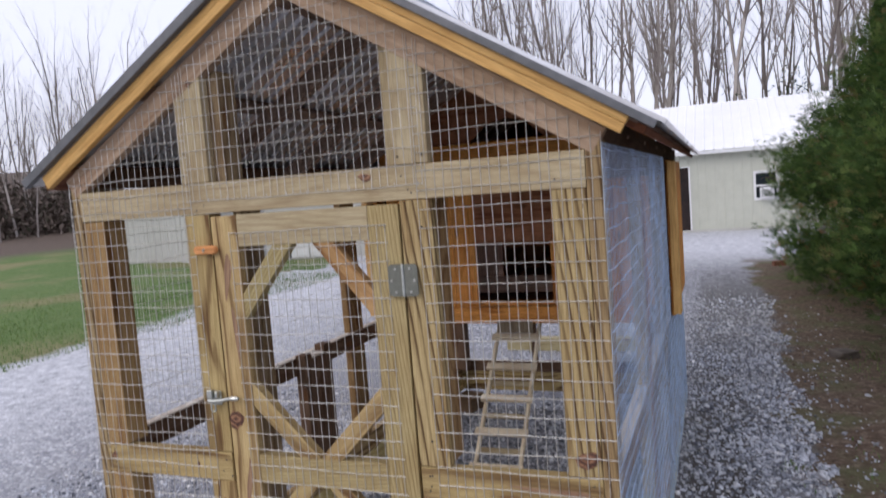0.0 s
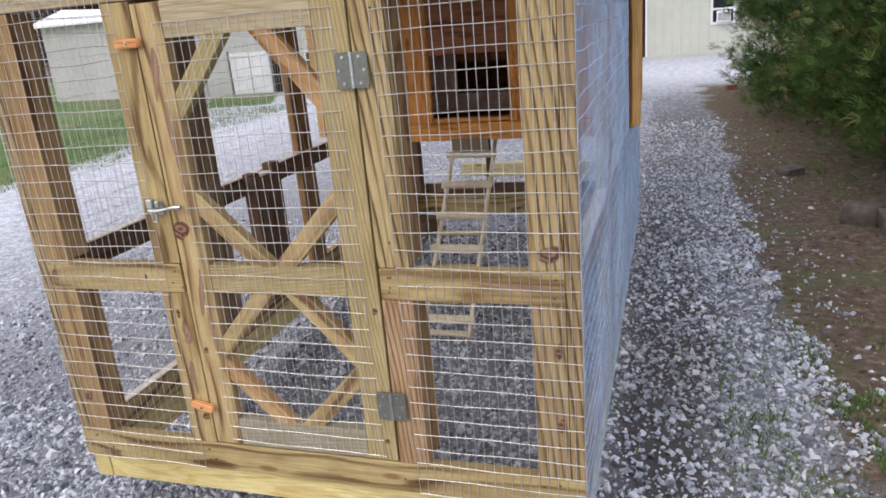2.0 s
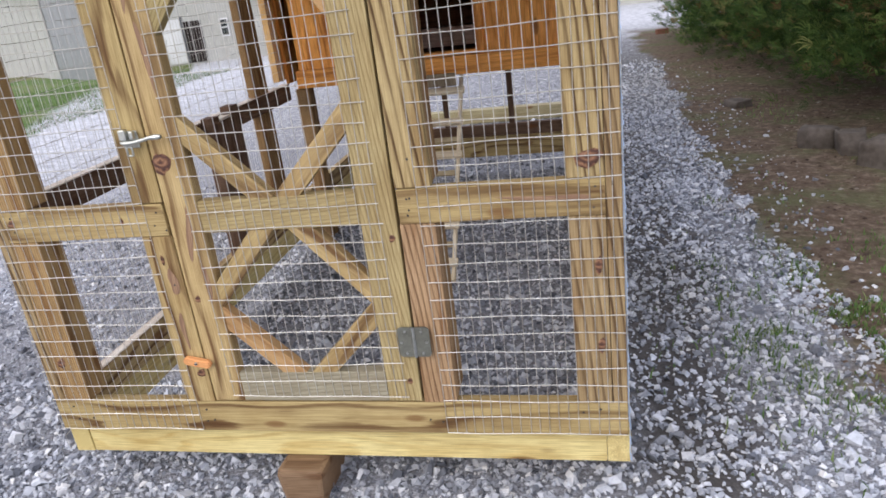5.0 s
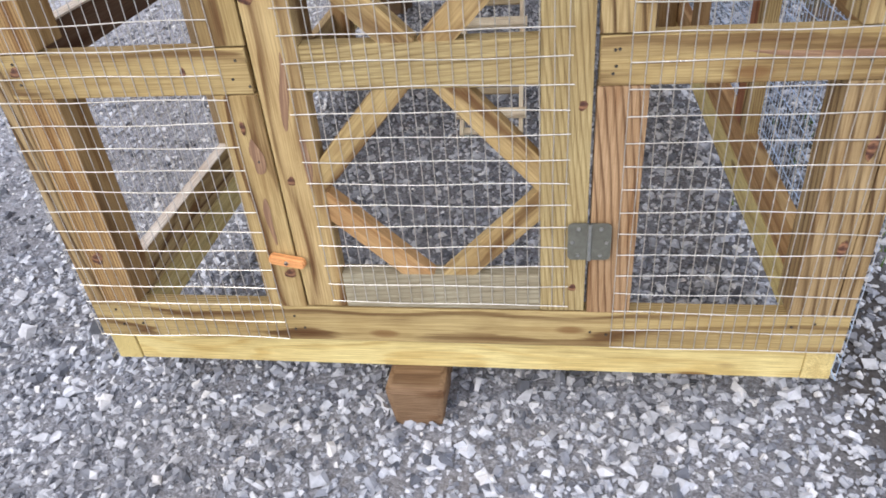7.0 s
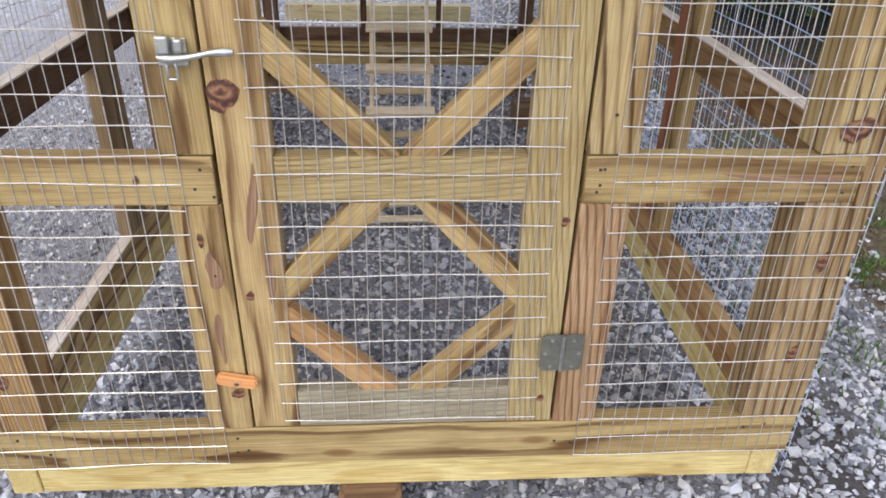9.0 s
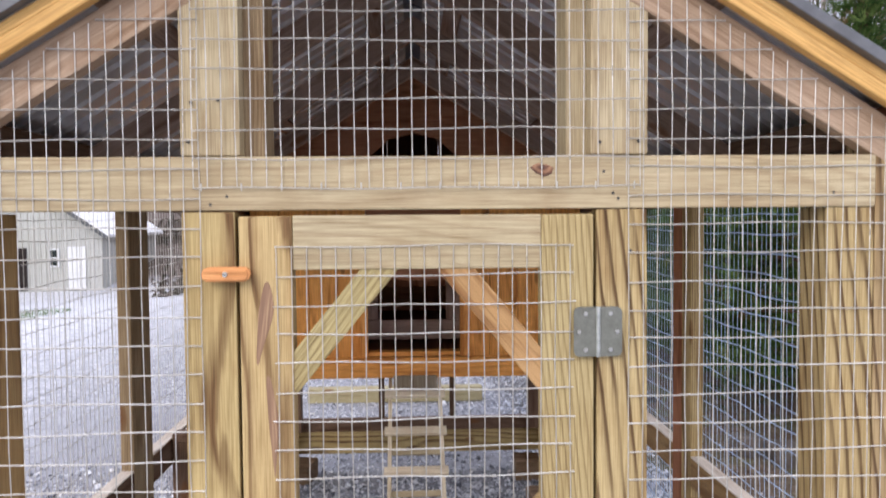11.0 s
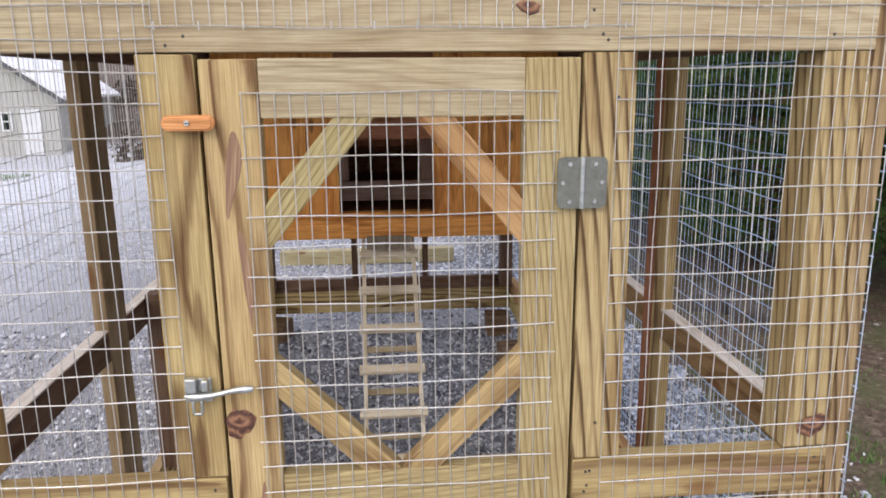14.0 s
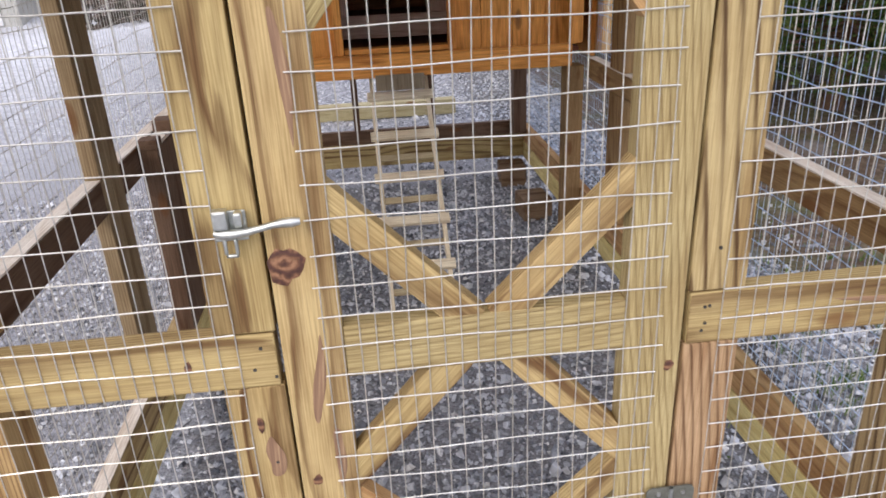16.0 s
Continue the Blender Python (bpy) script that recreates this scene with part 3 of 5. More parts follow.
# ---- ground ----
def ground():
    def height(x, y):
        near = 0.012 * math.sin(x * 2.3 + 1) * math.sin(y * 1.9) + 0.02 * noise.noise((x * 0.6, y * 0.6, 0))
        d = math.hypot(x, y)
        hill = max(0.0, y - 30) * 0.10 + max(0.0, -x - 26) * 0.035
        az = math.degrees(math.atan2(-x, y))
        sector = max(0.0, min(1.0, (az - 12) / 4)) * max(0.0, min(1.0, (40 - az) / 4))
        near -= sector * max(0.0, min(1.45, (d - 15.5) * 0.085))
        return near + min(hill, 14) + 0.25 * noise.noise((x * 0.05, y * 0.05, 3)) * min(1, max(0, d - 12) / 20)
    ticks = sorted({round(v, 3) for v in [*np.arange(-8, 8.01, 0.25), *np.arange(-40, 40.01, 2.0), *np.arange(-400, 400.01, 40.0)]})
    verts = [(x, y, height(x, y)) for y in ticks for x in ticks]
    w = len(ticks)
    faces = [(j * w + i, j * w + i + 1, (j + 1) * w + i + 1, (j + 1) * w + i) for j in range(w - 1) for i in range(w - 1)]
    data = bpy.data.meshes.new("ground")
    data.from_pydata(verts, [], faces)
    data.polygons.foreach_set("use_smooth", [True] * len(faces))
    data.materials.append(GROUND)
    tagged(new("ground", data), "gravel yard with bare earth and patchy lawn", "ground", kind="structure")
    return height


HEIGHT = ground()

# ---- the chicken coop ----
X, PLATE_Z, TOP = 0.86, (0.225, 0.327), 1.777     # half width, bottom plate, top of the gable rail
HOUSE_Y, BACK_Y = 2.22, 3.50                        # front of the hen house and back of the coop
SLOPE, APEX = 0.612, 2.277                          # roof slope and the underside of the rafters at the ridge
under = lambda x: APEX - SLOPE * abs(x)

coop = thing("chicken_coop", "walk-in pine chicken coop with welded wire run and gabled metal roof", "chicken coop")


def coop_frame():
    t = TREATED
    # skids and bottom plates
    lumber("sill_board", (-0.803, 0.803), (0.030, 0.068), (0.120, 0.222), SILL, coop, "bright yellow new pine skid board")
    for a, b in ((-0.868, -0.805), (0.805, 0.868)):
        beam("sill_end", ((a + b) / 2, 0.028, 0.171), ((a + b) / 2, 0.069, 0.171), b - a, 0.102, (0, 0, 1), SILL, coop)
    for s in (-1, 1):
        a, b = sorted((s * 0.822, s * 0.86))
        lumber("side_sill", (a, b), (0.070, BACK_Y), (0.120, 0.222), SILL, coop)
        lumber("side_plate", (a, b), (0.040, BACK_Y), PLATE_Z, t if s < 0 else AMBER, coop)
    lumber("bottom_plate", (-X, X), (0.0, 0.038), PLATE_Z, t, coop)
    lumber("back_plate", (-0.82, 0.82), (BACK_Y - 0.04, BACK_Y), (0.13, 0.275), t, coop)
    lumber("back_rail", (-0.82, 0.82), (BACK_Y - 0.04, BACK_Y), (0.278, 0.36), BROWN, coop)
    # front posts, cut above and below the middle rails
    for s in (-1, 1):
        for z in ((PLATE_Z[1], 0.848), (0.942, 1.682)):
            a, b = sorted((s * 0.733, s * 0.821))
            lumber("corner_post", (a, b), (0.0, 0.089), z, TANNED if s < 0 else EDGE_DARK if z[0] < 0.5 else EDGE, coop)
            a, b = sorted((s * 0.3165, s * 0.4075))
            lumber("door_post", (a, b), (0.0, 0.038), z, t if s < 0 else REDDISH if z[0] < 0.5 else EDGE, coop)
            a, b = sorted((s * 0.369, s * 0.4055))
            lumber("door_post_stud", (a, b), (0.040, 0.125), z, TREATED_DARK, coop)
        a, b = sorted((s * 0.8225, s * 0.86))
        lumber("side_corner_post", (a, b), (0.0, 0.089), (PLATE_Z[1], 1.80), EDGE_DARK, coop)
        a, b = sorted((s * 0.3195, s * 0.8215))
        lumber("front_rail", (a, b), (-0.0015, 0.038), (0.850, 0.940), t, coop)
        # gable studs
        a, b = sorted((s * 0.306, s * 0.408))
        lumber("gable_stud", (a, b), (0.0015, 0.038), (1.779, 2.105), GREYED, coop)
        a, b = sorted((s * 0.270, s * 0.308))
        lumber("gable_stud_backing", (a, b), (0.040, 0.127), (1.779, 2.11), OLIVEBROWN if s < 0 else GREYED, coop)
    lumber("gable_rail", (-0.8215, 0.8215), (-0.002, 0.038), (1.684, 1.777), GREYED, coop)
    # side walls
    for s in (-1, 1):
        a, b = sorted((s * 0.822, s * 0.86))
        lumber("side_top_plate", (a, b), (0.09, BACK_Y), (1.70, 1.79), BROWN, coop)
        y0, ymid, y1 = (0.835, 0.91, 0.985) if s < 0 else (0.85, 0.925, 1.0)
        rail = BROWN if s < 0 else TREATED_DARK
        for ya, yb in ((0.09, y0 - 0.001), (y1 + 0.001, HOUSE_Y - 0.06)):
            lumber("side_rail", (a, b), (ya, yb), (0.855, 0.941), rail, coop)
            # the bright gleam of sky on the rail is painted as this strip
            lumber("rail_top", (a, b), (ya, yb), (0.9415, 0.946), PALE_TOP, coop, "pale top edge of the side rail with sky sheen painted in", bevel=0.001)
        lumber("plate_top", (a + 0.001, b - 0.001), (0.09, y0 - 0.001), (PLATE_Z[1] + 0.0005, PLATE_Z[1] + 0.004), PALE_TOP if s < 0 else TANNED, coop, "separately coloured top edge of the side plate", bevel=0.001)
        lumber("side_post", (a, b), (y0, ymid - 0.001), (PLATE_Z[1], 1.70), OLIVEBROWN if s < 0 else t, coop)
        lumber("side_post", (a, b), (ymid, y1), (PLATE_Z[1], 1.70), OLIVEBROWN if s < 0 else LINING, coop)
        lumber("side_post", (a, b), (1.72, 1.88), (PLATE_Z[1], 0.853), TREATED_DARK, coop)
        lumber("side_post", (a, b), (1.72, 1.88), (0.947, 1.70), TREATED_DARK, coop)
        c, d = sorted((s * 0.74, s * 0.82))
        lumber("house_post", (c, d), (HOUSE_Y, HOUSE_Y + 0.085), (0.02, 0.90), TREATED_DARK, coop)
        lumber("house_post", (c, d), (BACK_Y - 0.13, BACK_Y - 0.045), (0.30, 0.90), BROWN, coop)
    lumber("short_post", (-0.820, -0.765), (1.15, 1.40), (PLATE_Z[1], 0.930), BROWN, coop, "short dark stub post with a notched top")
    lumber("post_cheek", (-0.820, -0.765), (1.15, 1.21), (0.9305, 0.958), BROWN, coop)
    lumber("post_cheek", (-0.820, -0.765), (1.33, 1.40), (0.9305, 0.975), BROWN, coop)
    lumber("post_notch", (-0.815, -0.770), (1.212, 1.328), (0.9305, 0.942), PALE_TOP, coop, "pale notch in the top of the stub post", bevel=0.001)
    for x in (-0.225, 0.245):
        lumber("floor_leg", (x - 0.019, x + 0.019), (BACK_Y - 0.035, BACK_Y), (0.36, 0.90), BROWN, coop)


def coop_roof():
    cos = 1 / math.sqrt(1 + SLOPE * SLOPE)
    for s in (-1, 1):
        normal = Vector((s * SLOPE, 0, 1)).normalized()
        down = Vector((s, 0, -SLOPE)).normalized()
        for k, y in enumerate((0.018, 0.62, 1.22, 1.82, 2.42, 3.0, 3.33)):
            top = Vector((0, y, APEX)) + normal * 0.035
            beam("rafter", top, top + down * (0.985 if k == 0 else 0.97), 0.070, 0.036, (0, 1, 0), RAFTER if k == 0 else DULL, coop, mitre=(0.035, s))
        # fascia and the sheathing edge above it
        f = Vector((0, -0.029 - 0.0004 * s, 2.360)) + normal * 0.0125
        beam("fascia", f, f + down * 1.07, 0.025, 0.022, (0, 1, 0), FASCIA, coop, "honey-stained pine fascia board", mitre=(0.0125, s))
        f = Vector((0, -0.028, 2.360)) + normal * 0.0355
        beam("sheathing_edge", f + down * 0.16, f + down * 1.07, 0.020, 0.020, (0, 1, 0), FASCIA, coop)
        beam("sheathing_edge", f, f + down * 0.157, 0.020, 0.020, (0, 1, 0), AMBER, coop, mitre=(0.0358, s))
        # grey drip trim along the gable
        g = Vector((0, -0.046, 2.360)) + normal * 0.061
        beam("gable_trim", g - normal * (0.005 if s > 0 else 0.0), g - normal * (0.005 if s > 0 else 0.0) + down * 1.135, 0.029 if s < 0 else 0.020, 0.022, (0, 1, 0), TRIM, coop, "grey steel gable trim", bevel=0.002, mitre=(0.061, s))
        # ribbed sheet
        bm = bmesh.new()
        prof, y = [], -0.035
        while y < BACK_Y + 0.12:
            prof += [(y, 0.0), (y + 0.062, 0.0), (y + 0.069, 0.013), (y + 0.085, 0.013)]
            y += 0.092
        base = Vector((0, 0, 2.360)) + normal * 0.063
        rows = []
        for lift in (0.0, 0.003):
            for d in (0.0, 0.40, 0.80, 1.145):
                rows.append([bm.verts.new(base + down * d + Vector((0, py, 0)) + normal * (h + lift)) for py, h in prof])
        for a, b in ((0, 1), (1, 2), (2, 3), (5, 4), (6, 5), (7, 6)):
            for i in range(len(prof) - 1):
                bm.faces.new((rows[a][i], rows[a][i + 1], rows[b][i + 1], rows[b][i]))
        for i in range(len(prof) - 1):
            bm.faces.new((rows[3][i], rows[3][i + 1], rows[7][i + 1], rows[7][i]))
        part("roof_panel", bm, ROOF, coop, "ribbed grey metal roof sheet")
        # purlins under the sheet
        for d in (0.12, 0.62, 1.06):
            c = base - normal * 0.013 + down * d
            beam("purlin", c + Vector((0, 0.0, 0)), c + Vector((0, BACK_Y + 0.05, 0)), 0.06, 0.022, normal, DULL, coop)
    for s in (-1, 1):
        normal = Vector((s * SLOPE, 0, 1)).normalized()
        down = Vector((s, 0, -SLOPE)).normalized()
        c = Vector((0, 0, 2.360)) + normal * 0.034 + down * 1.06
        beam("eave_board", c + Vector((0, 0.002, 0)), c + Vector((0, BACK_Y + 0.06, 0)), 0.11, 0.020, normal, REDWOOD, coop, "brown stained eave board")
        lumber("eave_blocking", tuple(sorted((s * 0.824, s * 0.858))), (0.09, BACK_Y), (1.792, 1.862), BROWN, coop)
    # ridge cap with turned-up feet
    outline = [(0.0, 0.030), (0.110, -0.020), (0.118, -0.046), (0.132, -0.058), (0.152, -0.066), (0.153, -0.086), (0.125, -0.080), (0.104, -0.056), (0.0, -0.004)]
    ring = [(x, z) for x, z in outline] + [(-x, z) for x, z in reversed(outline[1:-1])]
    bm = bmesh.new()
    ends = [[bm.verts.new((x, y, 2.450 + z)) for x, z in ring] for y in (-0.045, BACK_Y + 0.1)]
    m = len(ring)
    for i in range(m):
        bm.faces.new((ends[0][i], ends[0][(i + 1) % m], ends[1][(i + 1) % m], ends[1][i]))
    half = len(outline)
    for e in ends:
        pairs = [(0, 1, 7, 8), (1, 2, 6, 7), (2, 3, 6), (3, 4, 5, 6)]
        for q in pairs:
            bm.faces.new([e[i] for i in q])
            bm.faces.new([e[(m - i) % m] if i not in (0, 8) else e[i] for i in reversed(q)])
    bmesh.ops.recalc_face_normals(bm, faces=bm.faces)
    part("ridge_cap", bm, CAP, coop, "blue-grey steel ridge cap")


def coop_house():
    y = HOUSE_Y
    # floor with a stained front edge, and a floor deck
    lumber("floor_edge", (-0.79, 0.76), (y - 0.02, y + 0.02), (0.905, 1.000), STAINED, coop, "orange-stained floor edge board")
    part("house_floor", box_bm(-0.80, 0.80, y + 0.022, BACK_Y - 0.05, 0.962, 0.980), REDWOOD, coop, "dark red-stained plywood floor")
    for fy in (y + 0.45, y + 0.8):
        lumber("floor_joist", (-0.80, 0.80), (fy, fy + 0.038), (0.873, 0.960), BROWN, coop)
    # front wall boards either side of the pop hole
    wy = (y + 0.06, y + 0.082)
    edges = [-0.80, -0.66, -0.52, -0.38, -0.240]
    for a, b in zip(edges, edges[1:]):
        lumber("wall_board", (a + 0.001, b - 0.001), wy, (0.985, 1.80), STAINED, coop)
    edges = [0.228, 0.37, 0.51, 0.655, 0.80]
    for a, b in zip(edges, edges[1:]):
        lumber("wall_board", (a + 0.001, b - 0.001), wy, (0.985, 1.80), STAINED, coop)
    lumber("pop_hole_header", (-0.239, 0.227), wy, (1.372, 1.80), LINING, coop)
    for x in (-0.250, 0.238):
        lumber("pop_hole_jamb", (x - 0.018, x + 0.018), (y + 0.022, y + 0.058), (1.0, 1.372), STAINED, coop)
    lumber("pop_hole_sill", (-0.230, 0.218), (y + 0.03, y + 0.10), (1.000, 1.022), STAINED, coop)
    lumber("house_top_beam", (-0.82, 0.82), (y + 0.02, y + 0.058), (1.83, 1.965), STAINED, coop, "orange-stained cross beam under the roof")
    lumber("corner_trim", (0.752, 0.806), (y - 0.018, y + 0.02), (1.002, 1.80), STAINED, coop)
    # gable boards with a low arched vent over the beam
    for s in (-1, 1):
        bm = bmesh.new()
        shape = [(0.225, 1.967), (0.78, 1.967), (0.62, 2.06), (0.0, 2.42), (0.0, 2.09), (0.12, 2.06)]
        for dy in (0, 0.02):
            for px, pz in shape:
                bm.verts.new((s * px, y + 0.03 + dy, pz))
        bm.verts.ensure_lookup_table()
        vs, k = list(bm.verts), len(shape)
        bm.faces.new(vs[:k])
        bm.faces.new(list(reversed(vs[k:])))
        for i in range(k):
            bm.faces.new((vs[i], vs[k + i], vs[k + (i + 1) % k], vs[(i + 1) % k]))
        bmesh.ops.recalc_face_normals(bm, faces=bm.faces)
        part("gable_board", bm, LINING, coop)
    # side and back walls of stained boards
    for s in (-1, 1):
        lumber("corner_board", tuple(sorted((s * 0.880, s * 0.920))), (y - 0.05, y + 0.05), (0.955, 1.765), FASCIA, coop, "honey-stained corner board")
        for i in range(7):
            a = y + 0.052 + i * 0.174
            lumber("wall_board", tuple(sorted((s * 0.864, s * 0.884))), (a, a + 0.172), (0.93, 1.775), STAINED, coop)
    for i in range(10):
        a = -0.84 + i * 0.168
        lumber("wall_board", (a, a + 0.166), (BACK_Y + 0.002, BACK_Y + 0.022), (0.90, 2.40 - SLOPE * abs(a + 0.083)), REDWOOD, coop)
    # added sheet that keeps daylight from showing through the back boards' gaps
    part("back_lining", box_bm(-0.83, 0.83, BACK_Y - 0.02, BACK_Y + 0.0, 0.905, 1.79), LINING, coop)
    # nest box front at the back of the house, with one wide dark opening over a slotted base
    ny = 2.72
    lumber("nest_front", (-0.79, -0.206), (ny, ny + 0.018), (1.117, 1.79), NESTBOARD, coop, "dull brown nest box front board")
    lumber("nest_front", (0.172, 0.79), (ny, ny + 0.018), (1.117, 1.79), NESTBOARD, coop, "dull brown nest box front board")
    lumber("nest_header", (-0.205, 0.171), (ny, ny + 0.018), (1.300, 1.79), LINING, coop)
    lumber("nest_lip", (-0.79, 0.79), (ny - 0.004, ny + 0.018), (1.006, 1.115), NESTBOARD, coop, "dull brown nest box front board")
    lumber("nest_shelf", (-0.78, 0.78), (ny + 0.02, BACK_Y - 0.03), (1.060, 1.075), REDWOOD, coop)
    lumber("roost_bar", (-0.78, 0.78), (y + 0.40, y + 0.44), (1.375, 1.41), LINING, coop)


def coop_wire():
    front = lambda u, v, out: (u, -0.0035 - out, v)
    line = lambda u: under(u) + 0.066
    wire_sheet("wire_panel", (-0.862, -0.375), (0.232, 2.4), front, coop, "galvanised welded wire mesh", top=lambda u: line(u), seed=3)
    wire_sheet("wire_panel", (0.372, 0.862), (0.232, 2.4), front, coop, "galvanised welded wire mesh", top=lambda u: line(u), seed=5, overhang=0.0)
    gable = lambda u, v, out: (u, -0.0075 - out, v)
    wire_sheet("wire_panel", (-0.385, 0.392), (1.722, 2.4), gable, coop, "galvanised welded wire mesh", top=lambda u: line(u), seed=8)
    # east sheets use the wire whose colour holds the sky reflection
    for s in (-1, 1):
        side = lambda u, v, out, s=s: (s * (0.8635 + out), u, v)
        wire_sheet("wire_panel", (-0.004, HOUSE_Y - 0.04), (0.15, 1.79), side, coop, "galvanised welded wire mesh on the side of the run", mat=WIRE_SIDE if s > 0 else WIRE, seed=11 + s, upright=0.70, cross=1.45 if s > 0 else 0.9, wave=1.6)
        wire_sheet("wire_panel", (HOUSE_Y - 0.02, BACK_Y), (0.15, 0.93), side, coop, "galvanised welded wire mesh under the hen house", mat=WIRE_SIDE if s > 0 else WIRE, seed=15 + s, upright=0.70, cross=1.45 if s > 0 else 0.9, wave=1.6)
    # staples
    rng = random.Random(4)
    paths = []
    for x in [*np.linspace(-0.37, 0.38, 12)]:
        paths.append(([Vector((x, -0.011, 1.718)), Vector((x, -0.012, 1.731))], [0.0014, 0.0014]))
    tagged(tubes("staple", paths, WIRE, coop), kind="stuff")


coop_frame()
coop_roof()
coop_house()
coop_wire()

# ---- the run's door ----
door = thing("coop_door", "braced pine screen door with zinc hinges, closed", "door")


def hinge(z):
    # two leaves with clipped corners, a knuckle and six screws
    for s in (-1, 1):
        bm = bmesh.new()
        a, b = 0.0035, 0.043
        c = 0.009
        outline = [(a, -0.044), (b - c, -0.044), (b - c * 0.3, -0.044 + c * 0.3), (b, -0.044 + c), (b, 0.044 - c), (b - c * 0.3, 0.044 - c * 0.3), (b - c, 0.044), (a, 0.044)]
        fr = [bm.verts.new((0.3155 + s * px, -0.0125, z + pz)) for px, pz in outline]
        bk = [bm.verts.new((0.3155 + s * px, -0.0095, z + pz)) for px, pz in outline]
        bm.faces.new(fr)
        bm.faces.new(list(reversed(bk)))
        for i in range(8):
            bm.faces.new((fr[i], bk[i], bk[(i + 1) % 8], fr[(i + 1) % 8]))
        bmesh.ops.recalc_face_normals(bm, faces=bm.faces)
        leaf = part("hinge_leaf", bm, ZINC, door, "grey zinc hinge leaf")
        for px, pz in ((0.022, 0.032), (0.034, 0.0), (0.022, -0.032)):
            bm = disc_bm(0.0042, 0.003, 12, pose(0.3155 + s * px, -0.0138, z + pz, 90))
            part("screw", bm, SCREW, leaf)
    paths = []
    for a, b in ((-0.044, -0.016), (-0.015, 0.014), (0.015, 0.044)):
        paths.append(([Vector((0.3155, -0.0135, z + a)), Vector((0.3155, -0.0135, z + b))], [0.0042, 0.0042]))
    tubes("hinge_knuckle", paths, LATCH, door, "bright zinc hinge knuckle", sides=8)


def turn_button(z, tilt):
    bm = bmesh.new()
    outline = [(side * (0.030 + 0.011 * math.cos(a)), side * 0.0125 * math.sin(a)) for side in (1, -1) for a in np.linspace(-1.5, 1.5, 7)]
    fr = [bm.verts.new((px, -0.009, pz)) for px, pz in outline]
    bk = [bm.verts.new((px, 0.009, pz)) for px, pz in outline]
    bm.faces.new(fr)
    bm.faces.new(list(reversed(bk)))
    for i in range(14):
        bm.faces.new((fr[i], bk[i], bk[(i + 1) % 14], fr[(i + 1) % 14]))
    bmesh.ops.recalc_face_normals(bm, faces=bm.faces)
    rim = [e for e in bm.edges if abs(e.verts[0].co.y - e.verts[1].co.y) < 1e-6]
    bmesh.ops.bevel(bm, geom=rim, offset=0.0035, segments=3, affect="EDGES")
    ob = part("turn_button", bm, PEG, door, "small orange-stained wooden turn button")
    ob.matrix_local = pose(-0.330, -0.0125, z, 0, tilt, 0)
    screw = part("screw", disc_bm(0.0052, 0.003, 14, pose(0, -0.0105, 0, 90)), SCREW, ob)
    bm = box_bm(-0.0045, 0.0045, -0.0131, -0.0122, -0.0007, 0.0007)
    part("screw_slot", bm, DARKGAP, ob)


